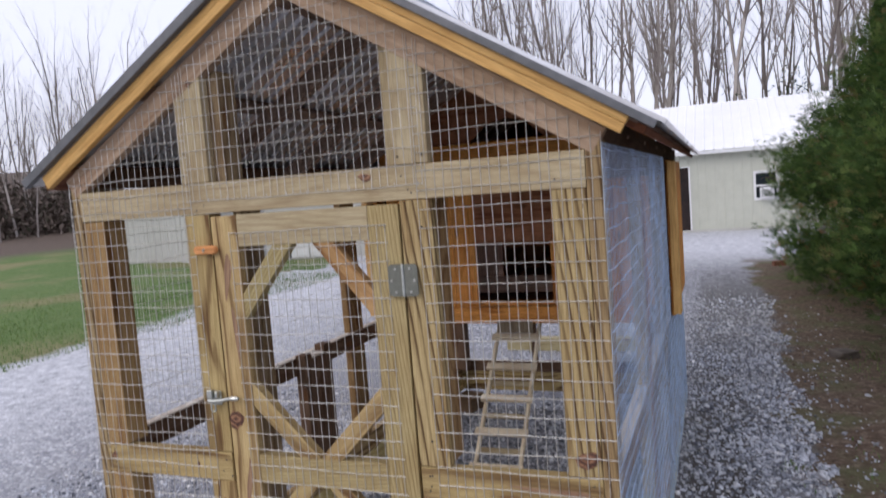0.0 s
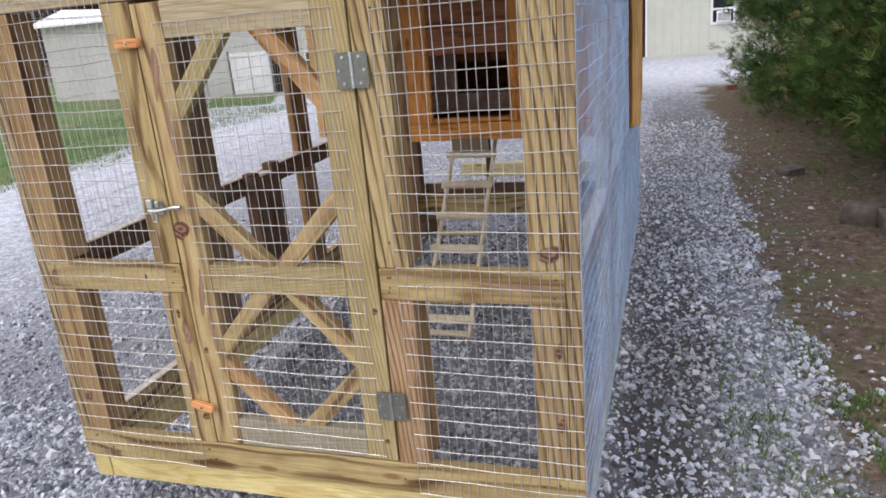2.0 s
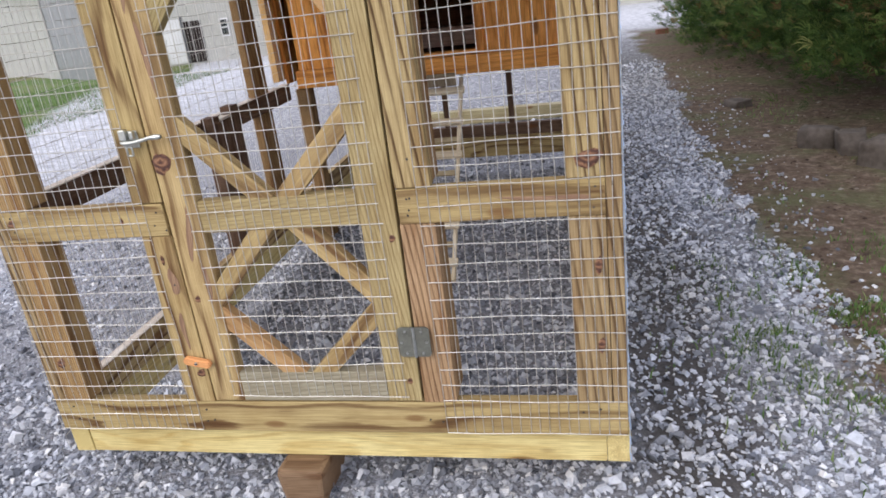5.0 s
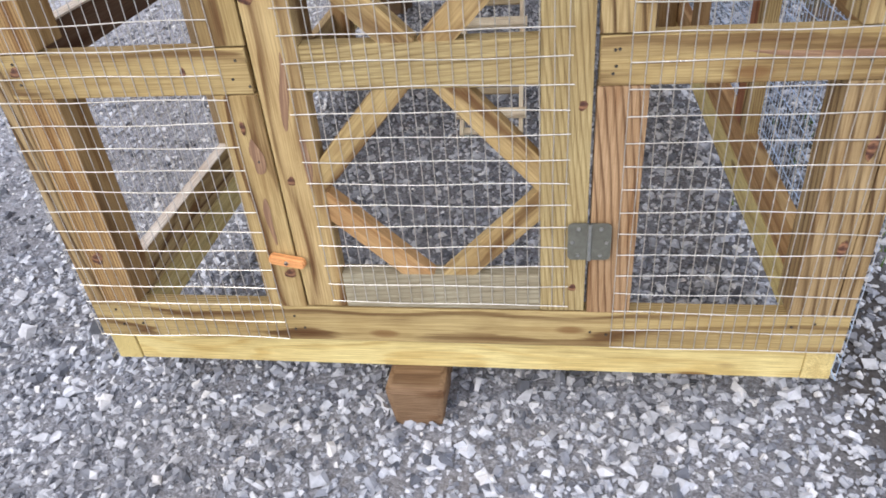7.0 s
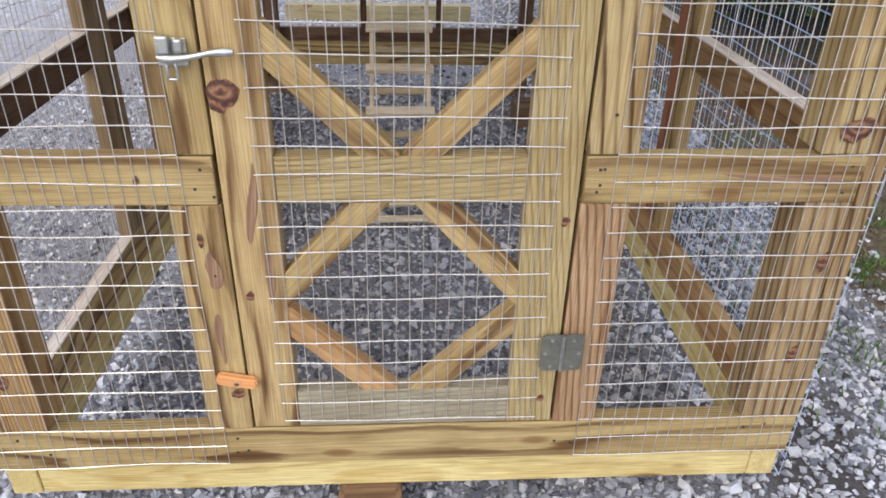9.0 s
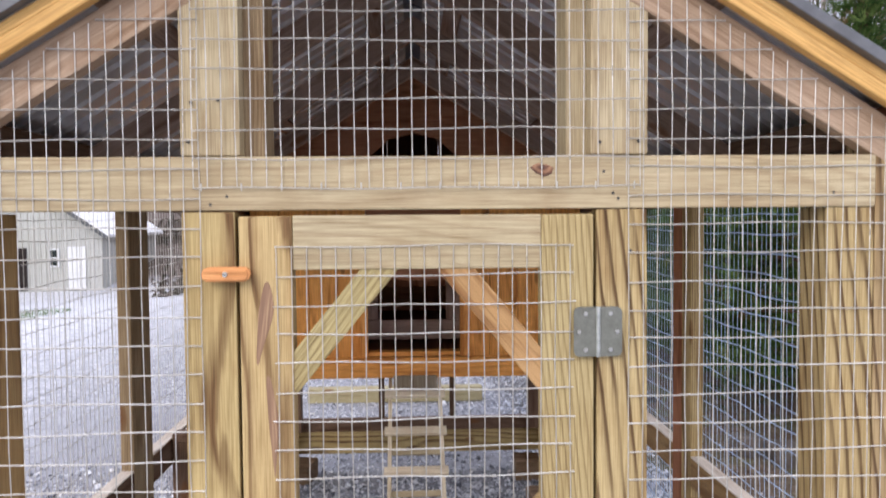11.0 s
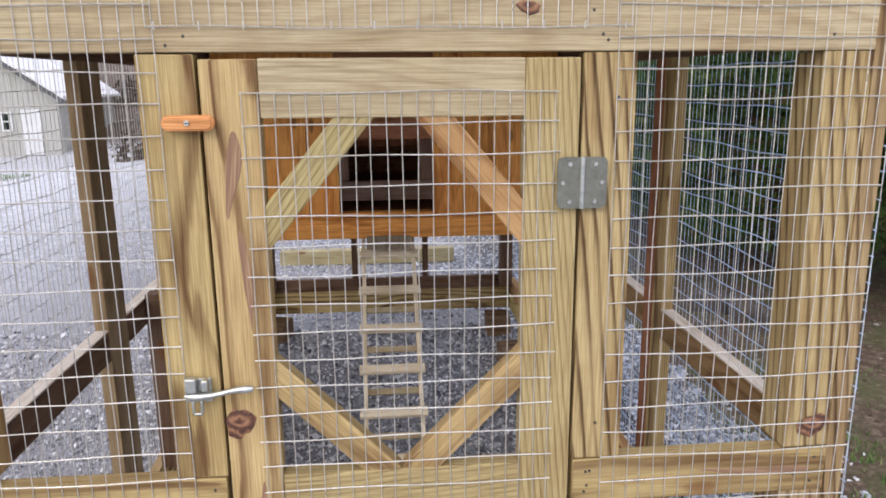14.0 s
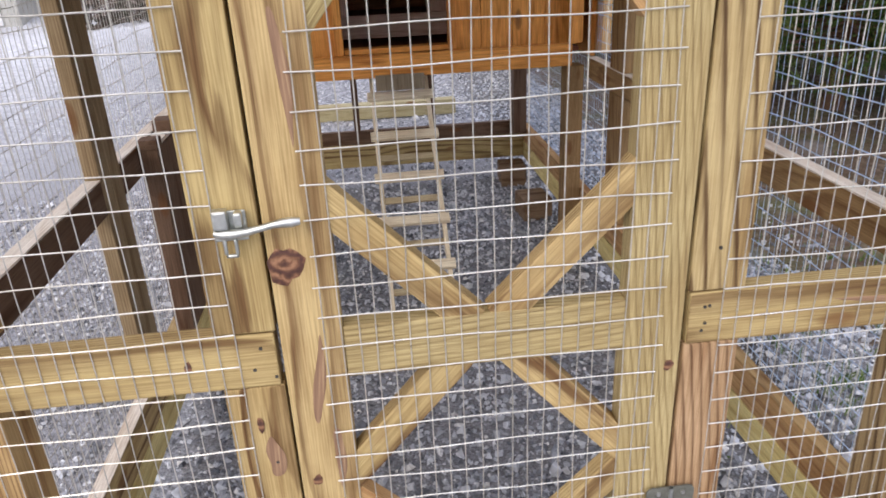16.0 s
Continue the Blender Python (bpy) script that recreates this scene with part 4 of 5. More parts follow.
def door_parts():
    t = TREATED
    z0, z1 = 0.332, 1.674
    lumber("stile", (-0.311, -0.2185), (-0.001, 0.037), (z0, z1), t, door)
    lumber("stile", (0.2175, 0.311), (-0.001, 0.037), (z0, z1), GREENISH, door)
    lumber("top_rail", (-0.2180, 0.2170), (-0.002, 0.036), (1.579, z1), GREYED, door, "greyed pine top rail")
    lumber("middle_rail", (-0.2180, 0.2170), (0.0, 0.037), (0.852, 0.940), GREENISH, door)
    lumber("bottom_rail", (-0.2180, 0.2170), (0.0, 0.037), (z0, 0.426), ASHEN, door, "ash-grey weathered bottom rail")
    braces = [((-0.050, 1.600), (-0.240, 1.370)), ((0.050, 1.600), (0.240, 1.370)),
              ((-0.240, 1.150), (-0.020, 0.925)), ((0.240, 1.150), (0.020, 0.925)),
              ((-0.040, 0.868), (-0.240, 0.642)), ((0.040, 0.868), (0.240, 0.642)),
              ((-0.240, 0.622), (-0.020, 0.400)), ((0.240, 0.622), (0.020, 0.400))]
    for i, ((xa, za), (xb, zb)) in enumerate(braces):
        # brace clipped between stile and rail
        beam("brace", (xa, 0.018, za), (xb, 0.018, zb), 0.052, 0.034, (0, 1, 0), (GREENISH, AMBER, t, t, t, t, AMBER, t)[i], door)
    wire_sheet("door_wire", (-0.246, 0.268), (0.350, 1.622), lambda u, v, out: (u, -0.0045 - out, v), door, "galvanised welded wire mesh", seed=21, overhang=0.006)
    hinge(1.466)
    hinge(0.522)
    turn_button(1.575, 0)
    turn_button(0.467, 12)
    # gate latch: plate on the post, swinging bar and finger loop
    plate = part("latch_plate", box_bm(-0.376, -0.330, -0.0095, -0.006, 1.094, 1.138, 0.002), LATCH, door, "bright zinc latch plate")
    for px, pz in ((-0.365, 1.128), (-0.341, 1.128), (-0.353, 1.100)):
        part("screw", disc_bm(0.0045, 0.003, 12, pose(px, -0.011, pz, 90)), SCREW, plate)
    spine = [(-0.373, -0.021, 1.111), (-0.362, -0.022, 1.109), (-0.346, -0.023, 1.109), (-0.328, -0.024, 1.111), (-0.310, -0.025, 1.115), (-0.292, -0.025, 1.119), (-0.280, -0.024, 1.120), (-0.268, -0.023, 1.120), (-0.257, -0.022, 1.120)]
    bar = tubes("latch_bar", [([Vector(q) for q in spine], [0.004, 0.0066, 0.0070, 0.0056, 0.0048, 0.0050, 0.0066, 0.0074, 0.0050])], LATCH, door, "bright zinc latch bar", sides=12)
    # finger tab: a narrow slotted loop that hangs from the bar
    loop = [Vector((-0.353 + 0.0075 * max(-1, min(1, 1.6 * math.sin(a))), -0.022, 1.090 + 0.013 * max(-1, min(1, 1.3 * math.cos(a))))) for a in np.linspace(0, 2 * math.pi, 21)]
    tab = tubes("latch_loop", [(loop, [0.0027] * 21)], LATCH, door, sides=8)
    for ob in (bar, tab):
        ob.data.polygons.foreach_set("use_smooth", [True] * len(ob.data.polygons))
    part("latch_hook", box_bm(-0.372, -0.352, -0.027, -0.010, 1.116, 1.144, 0.004), LATCH, door)
    part("latch_hook", box_bm(-0.345, -0.333, -0.024, -0.010, 1.118, 1.139, 0.004), LATCH, door)


door_parts()

# ---- knots that stand out on the boards ----
def knot(x, z, w, h, parent, y=-0.0016, tilt=0):
    bm = bmesh.new()
    bmesh.ops.create_uvsphere(bm, u_segments=14, v_segments=7, radius=1.0)
    for v in bm.verts:
        a = math.atan2(v.co.z, v.co.x)
        k = 1 + 0.16 * math.sin(2 * a + x * 40) + 0.10 * math.sin(3 * a + z * 25) + 0.06 * math.sin(7 * a)
        v.co = Vector((v.co.x * w * k, v.co.y * 0.0016, v.co.z * h * k))
    ob = part("knot", bm, KNOT, parent)
    ob.matrix_local = pose(x, y, z, 0, tilt, 0)


for x, z, w, h in ((-0.288, 1.046, 0.024, 0.032), (0.294, 0.813, 0.009, 0.009), (0.285, 0.396, 0.009, 0.008), (-0.285, 0.66, 0.007, 0.012)):
    knot(x, z, w, h, door)
for x, z, w, h in ((0.785, 0.988, 0.032, 0.022), (-0.795, 0.905, 0.012, 0.010), (-0.45, 0.895, 0.005, 0.011), (-0.335, 0.425, 0.015, 0.011), (-0.79, 0.46, 0.014, 0.016),
                   (0.22, 1.752, 0.018, 0.012), (-0.36, 0.78, 0.006, 0.013), (0.80, 0.72, 0.008, 0.026), (0.80, 0.50, 0.008, 0.024), (-0.345, 2.075, 0.009, 0.009)):
    knot(x, z, w, h, coop, y=-0.0022)

def streak(x, z, w, h, parent, y=-0.0012, tilt=0.0, taper=0.4):
    """A tongue of darker heartwood, wide at one end and drawn out at the other."""
    bm = bmesh.new()
    bmesh.ops.create_uvsphere(bm, u_segments=16, v_segments=15, radius=1.0)
    for v in bm.verts:
        c = v.co
        v.co = Vector((c.x * w * (1 + taper * c.z) * (1 + 0.14 * math.sin(c.z * 4 + x * 90)) + w * 0.3 * math.sin(c.z * 2.5 + z * 30), c.y * 0.0011, c.z * h))
    ob = part("heartwood_streak", bm, HEART, parent)
    ob.matrix_local = pose(x, y, z, 0, tilt, 0)


for x, z, w, h, tilt, taper in ((-0.271, 1.487, 0.0105, 0.074, 6, 0.45), (-0.258, 1.306, 0.0075, 0.090, -3, 0.45), (-0.262, 0.850, 0.0085, 0.080, 6, -0.35), (-0.245, 0.700, 0.0080, 0.060, 2, 0.4)):
    streak(x, z, w, h, door, tilt=tilt, taper=taper)
for x, z, w, h, tilt, taper in ((-0.346, 0.716, 0.0135, 0.040, 2, -0.4), (-0.352, 0.560, 0.007, 0.060, 0, 0.3)):
    streak(x, z, w, h, coop, tilt=tilt, taper=taper)
streak(0.675, 0.899, 0.0075, 0.120, coop, tilt=93, taper=0.6)


def nails():
    """Sunk nail heads at the joints of the front frame."""
    spots = [(s * x, z) for s in (-1, 1) for x in (0.335, 0.352, 0.755, 0.80) for z in (0.875, 0.915, 1.705, 1.752, 0.262, 0.298)]
    spots += [(s * x, z) for s in (-1, 1) for x in (0.33, 0.385) for z in (1.81, 1.88)] + [(-0.345, 1.222), (-0.35, 0.70), (0.37, 1.60), (0.36, 1.02)]
    rng = random.Random(2)
    shared = mesh_from("nail", disc_bm(0.0032, 0.002, 10, pose(0, 0, 0, 90)), NAIL)
    for x, z in spots:
        if rng.random() < 0.42:
            continue
        ob = new("nail", shared)
        ob.parent = coop
        ob.matrix_local = pose(x + rng.uniform(-0.012, 0.012), -0.0016, z + rng.uniform(-0.011, 0.011))


nails()

# ---- ladder ----
ladder = thing("chicken_ladder", "narrow pale pine chicken ladder leaning on the hen house floor", "ladder")
low, high = Vector((0, 1.452, 0.039)), Vector((0, 2.325, 0.902))
for x in (-0.126, 0.116):
    beam("side_rail", low + Vector((x + 0.006, 0, 0)), high + Vector((x, 0, 0)), 0.030, 0.018, (1, 0, 0), LADDER, ladder)
for k in range(6):
    ty = 2.215 - 0.143 * k
    tz = 0.822 - 0.1405 * k
    beam("tread", (-0.150 + 0.001 * k, ty - 0.006, tz), (0.140 + 0.001 * k, ty - 0.006, tz), 0.044, 0.018, (0, -0.6, 1), LADDER, ladder)
    if k > 1:
        beam("back_slat", (-0.117 + 0.001 * k, ty + 0.090, tz + 0.058), (0.111 + 0.001 * k, ty + 0.090, tz + 0.058), 0.028, 0.012, (0, -1, 1), GREYED, ladder)

beam("back_slat", (-0.112, 1.474, 0.052), (0.114, 1.474, 0.052), 0.030, 0.014, (0, -0.6, 1), LADDER, ladder)
beam("hook_board", (-0.004, 2.188, 0.850), (-0.004, 2.190, 0.918), 0.210, 0.012, (0, -1, 0), WEATHERED, ladder, "weathered grey board at the ladder head")

# ---- supports and loose stones ----
block = part("timber_block", box_bm(-0.150, -0.006, -0.050, 0.16, -0.05, 0.118, 0.018), CUTBLOCK)
for v in block.data.vertices:
    low_v = max(0.0, 0.06 - v.co.z) * 2.2
    v.co.x += (-0.078 - v.co.x) * low_v + 0.006 * noise.noise(v.co * 14)
    v.co.y += 0.008 * noise.noise(v.co * 11 + Vector((3, 1, 2)))
tagged(block, "dirty cut timber block propping the coop sill", "block")
for k, (bx, by) in enumerate(((-0.74, 3.35), (0.72, 3.35), (0.72, 2.75))):
    b = part("timber_block", box_bm(-0.08, 0.08, -0.1, 0.1, -0.07, 0.119, 0.010), CUTBLOCK)
    b.matrix_world = pose(bx, by, 0, 0, 0, 8 * k - 12)
    tagged(b, "dirty cut timber block propping the coop sill", "block")
plank = lumber("timber", (-0.98, 0.62), (5.3, 5.42), (0.0, 0.128), OLIVE, None)
tagged(plank, "long pine timber lying on the gravel behind the coop", "timber")


def rock(size, at, seed, mat, name, label, category):
    bm = bmesh.new()
    bmesh.ops.create_icosphere(bm, subdivisions=3, radius=1.0)
    for v in bm.verts:
        c = v.co.copy()
        r = 1 + 0.28 * noise.noise(c * 1.3 + Vector((seed, 0, 0))) + 0.07 * noise.noise(c * 4 + Vector((0, seed, 0)))
        q = Vector([math.copysign(abs(a) ** 0.33, a) for a in c])
        v.co = Vector((q.x * size[0], q.y * size[1], q.z * size[2])) * r
    ob = part(name, bm, mat)
    ob.data.polygons.foreach_set("use_smooth", [True] * len(ob.data.polygons))
    ob.matrix_world = pose(at[0], at[1], HEIGHT(at[0], at[1]) + size[2] * 0.55, 0, 0, seed * 40)
    return tagged(ob, label, category)


rock((0.115, 0.10, 0.11), (2.56, 3.10), 1, ROCK, "stone", "squarish grey stone on the bare earth", "stone")
rock((0.10, 0.09, 0.095), (2.47, 3.42), 2, ROCK, "stone", "blocky brown stone on the bare earth", "stone")
rock((0.12, 0.09, 0.085), (2.33, 3.62), 4, ROCK, "stone", "low brown stone on the bare earth", "stone")
rock((0.10, 0.09, 0.04), (2.09, 5.2), 3, ROCK, "stone", "flat dark stone half sunk in earth", "stone")
brick = part("brick", box_bm(-0.10, 0.10, -0.05, 0.05, 0, 0.09, 0.006), BRICK)
brick.matrix_world = pose(2.05, 11.6, 0.0, 0, 0, 20)
tagged(brick, "old red brick on the gravel edge", "brick")


def gravel():
    """Loose crushed stone round the coop, each an irregular chip."""
    rng = np.random.default_rng(7)
    base = np.array([(-1, -1, -1), (1, -1, -1), (1, 1, -1), (-1, 1, -1), (-1, -1, 1), (1, -1, 1), (1, 1, 1), (-1, 1, 1)], float)
    quads = np.array([(3, 2, 1, 0), (4, 5, 6, 7), (0, 1, 5, 4), (1, 2, 6, 5), (2, 3, 7, 6), (3, 0, 4, 7)])
    spots = []
    zones = [((-2.4, 2.3), (-0.75, 0.6), 4900), ((-0.85, 0.85), (0.6, 3.3), 2500), ((0.85, 2.0), (0.6, 3.2), 4300), ((0.85, 2.0), (3.2, 8.0), 1900), ((-3.0, -0.85), (0.6, 3.6), 1700), ((-0.9, 1.9), (3.3, 5.5), 1200)]
    for (x0, x1), (y0, y1), density in zones:
        k = int((x1 - x0) * (y1 - y0) * density)
        fade = rng.normal(0, 0.45 if y0 >= 3 else 0.05, k) + (0.5 * rng.random(k) ** 2 if y1 == 3.2 else 0)
        spots.append(np.column_stack((rng.uniform(x0, x1, k), rng.uniform(y0, y1, k) + fade)))
    xy = np.concatenate(spots)
    xy += rng.normal(0, 0.10, xy.shape)
    keep = []
    for x, y in xy:
        edge = 1.74 + 0.22 * noise.noise((x * 0.9, y * 0.9, 5)) + 0.12 * noise.noise((x * 4, y * 4, 2))
        thin = noise.noise((x * 1.3 + 9, y * 1.3, 1))
        ok = (x < edge or y < 0.35 + 0.3 * noise.noise((x * 2, y, 8))) or rng.random() < 0.05
        if 0.87 < x < 1.22 + 0.15 * noise.noise((x * 2, y * 2, 4)) and y > -0.15 and rng.random() < 0.28:
            ok = False
        keep.append(ok and not (thin > 0.34 and rng.random() < 0.28))
    xy = xy[np.array(keep)]
    k = len(xy)
    size = rng.gamma(4.2, 0.00195, k).clip(0.004, 0.025)
    shape = base[None] * rng.uniform(0.30, 1.05, (k, 8, 3))
    top = shape[:, 4:, :2]
    shape[:, 4:, :2] = top * rng.uniform(0.45, 0.9, (k, 1, 1))
    shape *= (size[:, None] * np.column_stack((rng.uniform(0.9, 1.5, k), rng.uniform(0.7, 1.1, k), rng.uniform(0.4, 0.75, k))))[:, None, :]
    ax, ay, az = rng.normal(0, 0.6, k), rng.normal(0, 0.6, k), rng.uniform(0, 6.283, k)
    def turn(p, a, i, j):
        c, s = np.cos(a)[:, None], np.sin(a)[:, None]
        u, v = p[:, :, i].copy(), p[:, :, j].copy()
        p[:, :, i], p[:, :, j] = c * u - s * v, s * u + c * v
    turn(shape, ax, 1, 2)
    turn(shape, ay, 0, 2)
    turn(shape, az, 0, 1)
    z = np.array([HEIGHT(x, y) for x, y in xy]) + size * rng.uniform(0.15, 0.55, k)
    shape += np.column_stack((xy, z))[:, None, :]
    data = bpy.data.meshes.new("gravel")
    faces = (quads[None] + 8 * np.arange(k)[:, None, None]).reshape(-1, 4)
    data.from_pydata(shape.reshape(-1, 3).tolist(), [], faces.tolist())
    data.materials.append(STONES)
    tagged(new("gravel", data), "loose grey crushed limestone gravel", "gravel", kind="stuff")


gravel()


def tufts(name, label, spots, height, rng, mat=GRASS):
    verts, faces = [], []
    for x, y in spots:
        z = HEIGHT(x, y) - 0.004
        h, a, w = height * rng.uniform(0.5, 1.3), rng.uniform(0, 6.28), rng.uniform(0.0015, 0.004) * (1 + height * 6)
        bend = h * rng.uniform(0.2, 0.9)
        d, e = (math.cos(a), math.sin(a)), (-math.sin(a), math.cos(a))
        i = len(verts)
        for f, k in ((0, 1.0), (0.5, 0.7)):
            for s in (-1, 1):
                verts.append((x + e[0] * w * s * k + d[0] * bend * f * f, y + e[1] * w * s * k + d[1] * bend * f * f, z + h * f))
        verts.append((x + d[0] * bend, y + d[1] * bend, z + h * 0.95))
        faces += [(i, i + 1, i + 3, i + 2), (i + 2, i + 3, i + 4)]
    data = bpy.data.meshes.new(name)
    data.from_pydata(verts, [], faces)
    data.materials.append(mat)
    tagged(new(name, data), label, "grass", kind="stuff")


def grass():
    rng = random.Random(12)
    spots = []
    for _ in range(12500):
        x, y = rng.gauss(1.96, 0.33), rng.gauss(0.92, 0.40)
        if noise.noise((x * 4, y * 4, 3)) + 0.6 * noise.noise((x * 13, y * 13, 6)) > rng.uniform(-0.15, 0.35):
            spots.append((x, y))
    for _ in range(1600):
        x, y = rng.uniform(1.2, 1.7), rng.uniform(0.2, 2.6)
        if noise.noise((x * 5, y * 5, 7)) > 0.22:
            spots.append((x, y))
    for _ in range(2500):
        x, y = rng.uniform(1.8, 3.2), rng.uniform(0.6, 5.5)
        if noise.noise((x * 2, y * 2, 11)) > 0.2:
            spots.append((x, y))
    tufts("grass", "short sparse green grass on bare earth", spots, 0.034, rng)
    spots = []
    for _ in range(26000):
        x = -6.6 - abs(rng.gauss(0, 3.2))
        y = rng.uniform(1.5, 13)
        spots.append((x + 0.4 * noise.noise((0, y, 1)), y))
    tufts("grass", "mown green lawn beside the gravel drive", spots, 0.055, rng)


grass()


def litter():
    """Small pale stones, chips of bark and dead sprays on the bare earth under the trees."""
    rng = np.random.default_rng(17)
    verts, faces = [], []
    for _ in range(9000):
        x, y = rng.uniform(1.6, 4.6), rng.uniform(0.4, 9.0)
        a, r = rng.uniform(0, 6.283), min(rng.gamma(3.0, 0.0021), 0.016)
        z, t = HEIGHT(x, y) + 0.002, rng.uniform(-0.25, 0.25)
        c, q = math.cos(a), math.sin(a)
        i = len(verts)
        for u, v, h in ((-1.2, -0.6, 0), (1.0, -0.7, 0), (1.2, 0.6, 0), (-0.9, 0.7, 0), (0.1, 0.0, 0.6)):
            verts.append((x + (u * c - v * q) * r, y + (u * q + v * c) * r, z + h * r + u * t * r * 0.4))
        faces += [(i, i + 1, i + 4), (i + 1, i + 2, i + 4), (i + 2, i + 3, i + 4), (i + 3, i, i + 4)]
    data = bpy.data.meshes.new("ground_litter")
    data.from_pydata(verts, [], faces)
    data.materials.append(LITTER)
    tagged(new("ground_litter", data), "scattered bark chips and pebbles on bare earth", "litter", kind="stuff")


litter()

# ---- evergreen hedge trees ----
def cypress(seed, height, radius):
    rng = random.Random(seed)
    tree = thing("cypress_tree", "dense green cypress with feathery drooping sprays", "tree", "evergreen hedge")
    trunk = [Vector((0.04 * math.sin(k), 0.04 * math.cos(k * 1.3), height * k / 9 - 0.05)) for k in range(10)]
    tubes("trunk", [(trunk, [0.09 * (1 - k / 10.5) + 0.008 for k in range(10)])], BARK_RED, tree, "reddish-brown trunk", sides=7)
    verts, faces, limbs = [], [], []
    for i in range(420):
        f = i / 420
        z = height * (0.09 + 0.90 * f)
        bulge = 0.80 + 0.72 * f if f < 0.28 else max(0.0, 1 - (f - 0.28) / 0.74) ** 1.75
        reach = radius * bulge * rng.uniform(0.76, 1.14) * (1.0 if f < 0.6 else rng.choice((0.3, 0.45, 0.8, 1.45))) + 0.04
        a = i * 2.399 + rng.uniform(-0.3, 0.3)
        d = Vector((math.cos(a), math.sin(a), rng.uniform(-0.05, 0.35) + f * 0.9 - (0.12 if f < 0.15 else 0)))
        start = Vector((0, 0, z))
        tip = start + d.normalized() * reach
        tip.z = max(tip.z - reach * 0.14, 0.38 + 0.22 * rng.random())
        limbs.append(([start, start.lerp(tip, 0.45), start.lerp(tip, 0.70)], [0.012 * (1 - f) + 0.004, 0.007 * (1 - f) + 0.003, 0.0015]))
        loose = min(0.10, 0.22 * reach)
        for _ in range(int(12 + 74 * reach / radius)):
            t = 1.04 - 0.60 * rng.random() ** 2.0
            c = start.lerp(tip, t) + Vector((rng.gauss(0, loose), rng.gauss(0, loose), rng.gauss(0, loose)))
            # a feathery plume: narrow sprigs that fan out from one root, rising and nodding at the tips
            turn_a = a + rng.gauss(0, 0.7)
            out = Vector((math.cos(turn_a), math.sin(turn_a), rng.uniform(0.0, 1.8))).normalized()
            across = out.cross(Vector((rng.gauss(0, 0.6), rng.gauss(0, 0.6), 1))).normalized()
            size = rng.uniform(0.08, 0.18) * (0.65 + 0.35 * min(1.0, reach / 0.6))
            root = len(verts)
            verts.append(c)
            for lean, length in ((0.0, 1.0), (-0.30, 0.88), (0.32, 0.84), (-0.62, 0.70), (0.64, 0.68), (-1.0, 0.46), (1.0, 0.44)):
                w = (out + across * (lean + rng.gauss(0, 0.07))).normalized() * size * length * rng.uniform(0.75, 1.2)
                half_w = (across - out * lean * 0.5) * size * 0.027
                b = len(verts)
                nod = Vector((0, 0, -size * 0.22 * length))
                verts.extend((c + w * 0.6 + half_w, c + w + nod, c + w * 0.6 - half_w))
                faces.append((root, b, b + 1, b + 2))
    tagged(tubes("limb", limbs, BARK_RED, tree, sides=4), kind="stuff")
    data = bpy.data.meshes.new("crown")
    data.from_pydata([tuple(v) for v in verts], [], faces)
    data.materials.append(FOLIAGE)
    new("crown", data).parent = tree
    return tree


tree_a = cypress(3, 4.38, 1.44)
tree_b = cypress(9, 3.95, 1.40)
tree_a.matrix_world = pose(3.64, 4.5, 0)
tree_b.matrix_world = pose(3.56, 6.2, 0, 0, 0, 40)
for k, (x, y, s) in enumerate(((3.45, 8.3, 1.05), (3.40, 10.3, 1.06), (4.75, 3.1, 0.92), (4.9, 5.2, 1.0))):
    c = copy_thing((tree_a, tree_b)[k % 2], pose(x, y, -0.22 if k < 2 else 0, 0, 0, 77 * k + 30))
    c.scale = (s, s, s * (1.0 + 0.04 * (k % 3)))

# ---- metal shed ----
def ribbed(x0, x1, z0, z1, y, pitch=0.23, axis="x"):
    """A wall sheet with narrow upright ribs, front at y."""
    bm = bmesh.new()
    prof, x = [], x0
    while x < x1 - 1e-6:
        e = min(x + pitch, x1)
        prof += [(x, 0.0), (min(x + pitch * 0.80, e), 0.0), (min(x + pitch * 0.86, e), -0.009), (min(x + pitch * 0.94, e), -0.009)]
        x = e
    prof.append((x1, 0.0))
    low_row = [bm.verts.new((px, y + d, z0)) for px, d in prof]
    top_row = [bm.verts.new((px, y + d, z1(px) if callable(z1) else z1)) for px, d in prof]
    for i in range(len(prof) - 1):
        bm.faces.new((low_row[i], low_row[i + 1], top_row[i + 1], top_row[i]))
    return bm


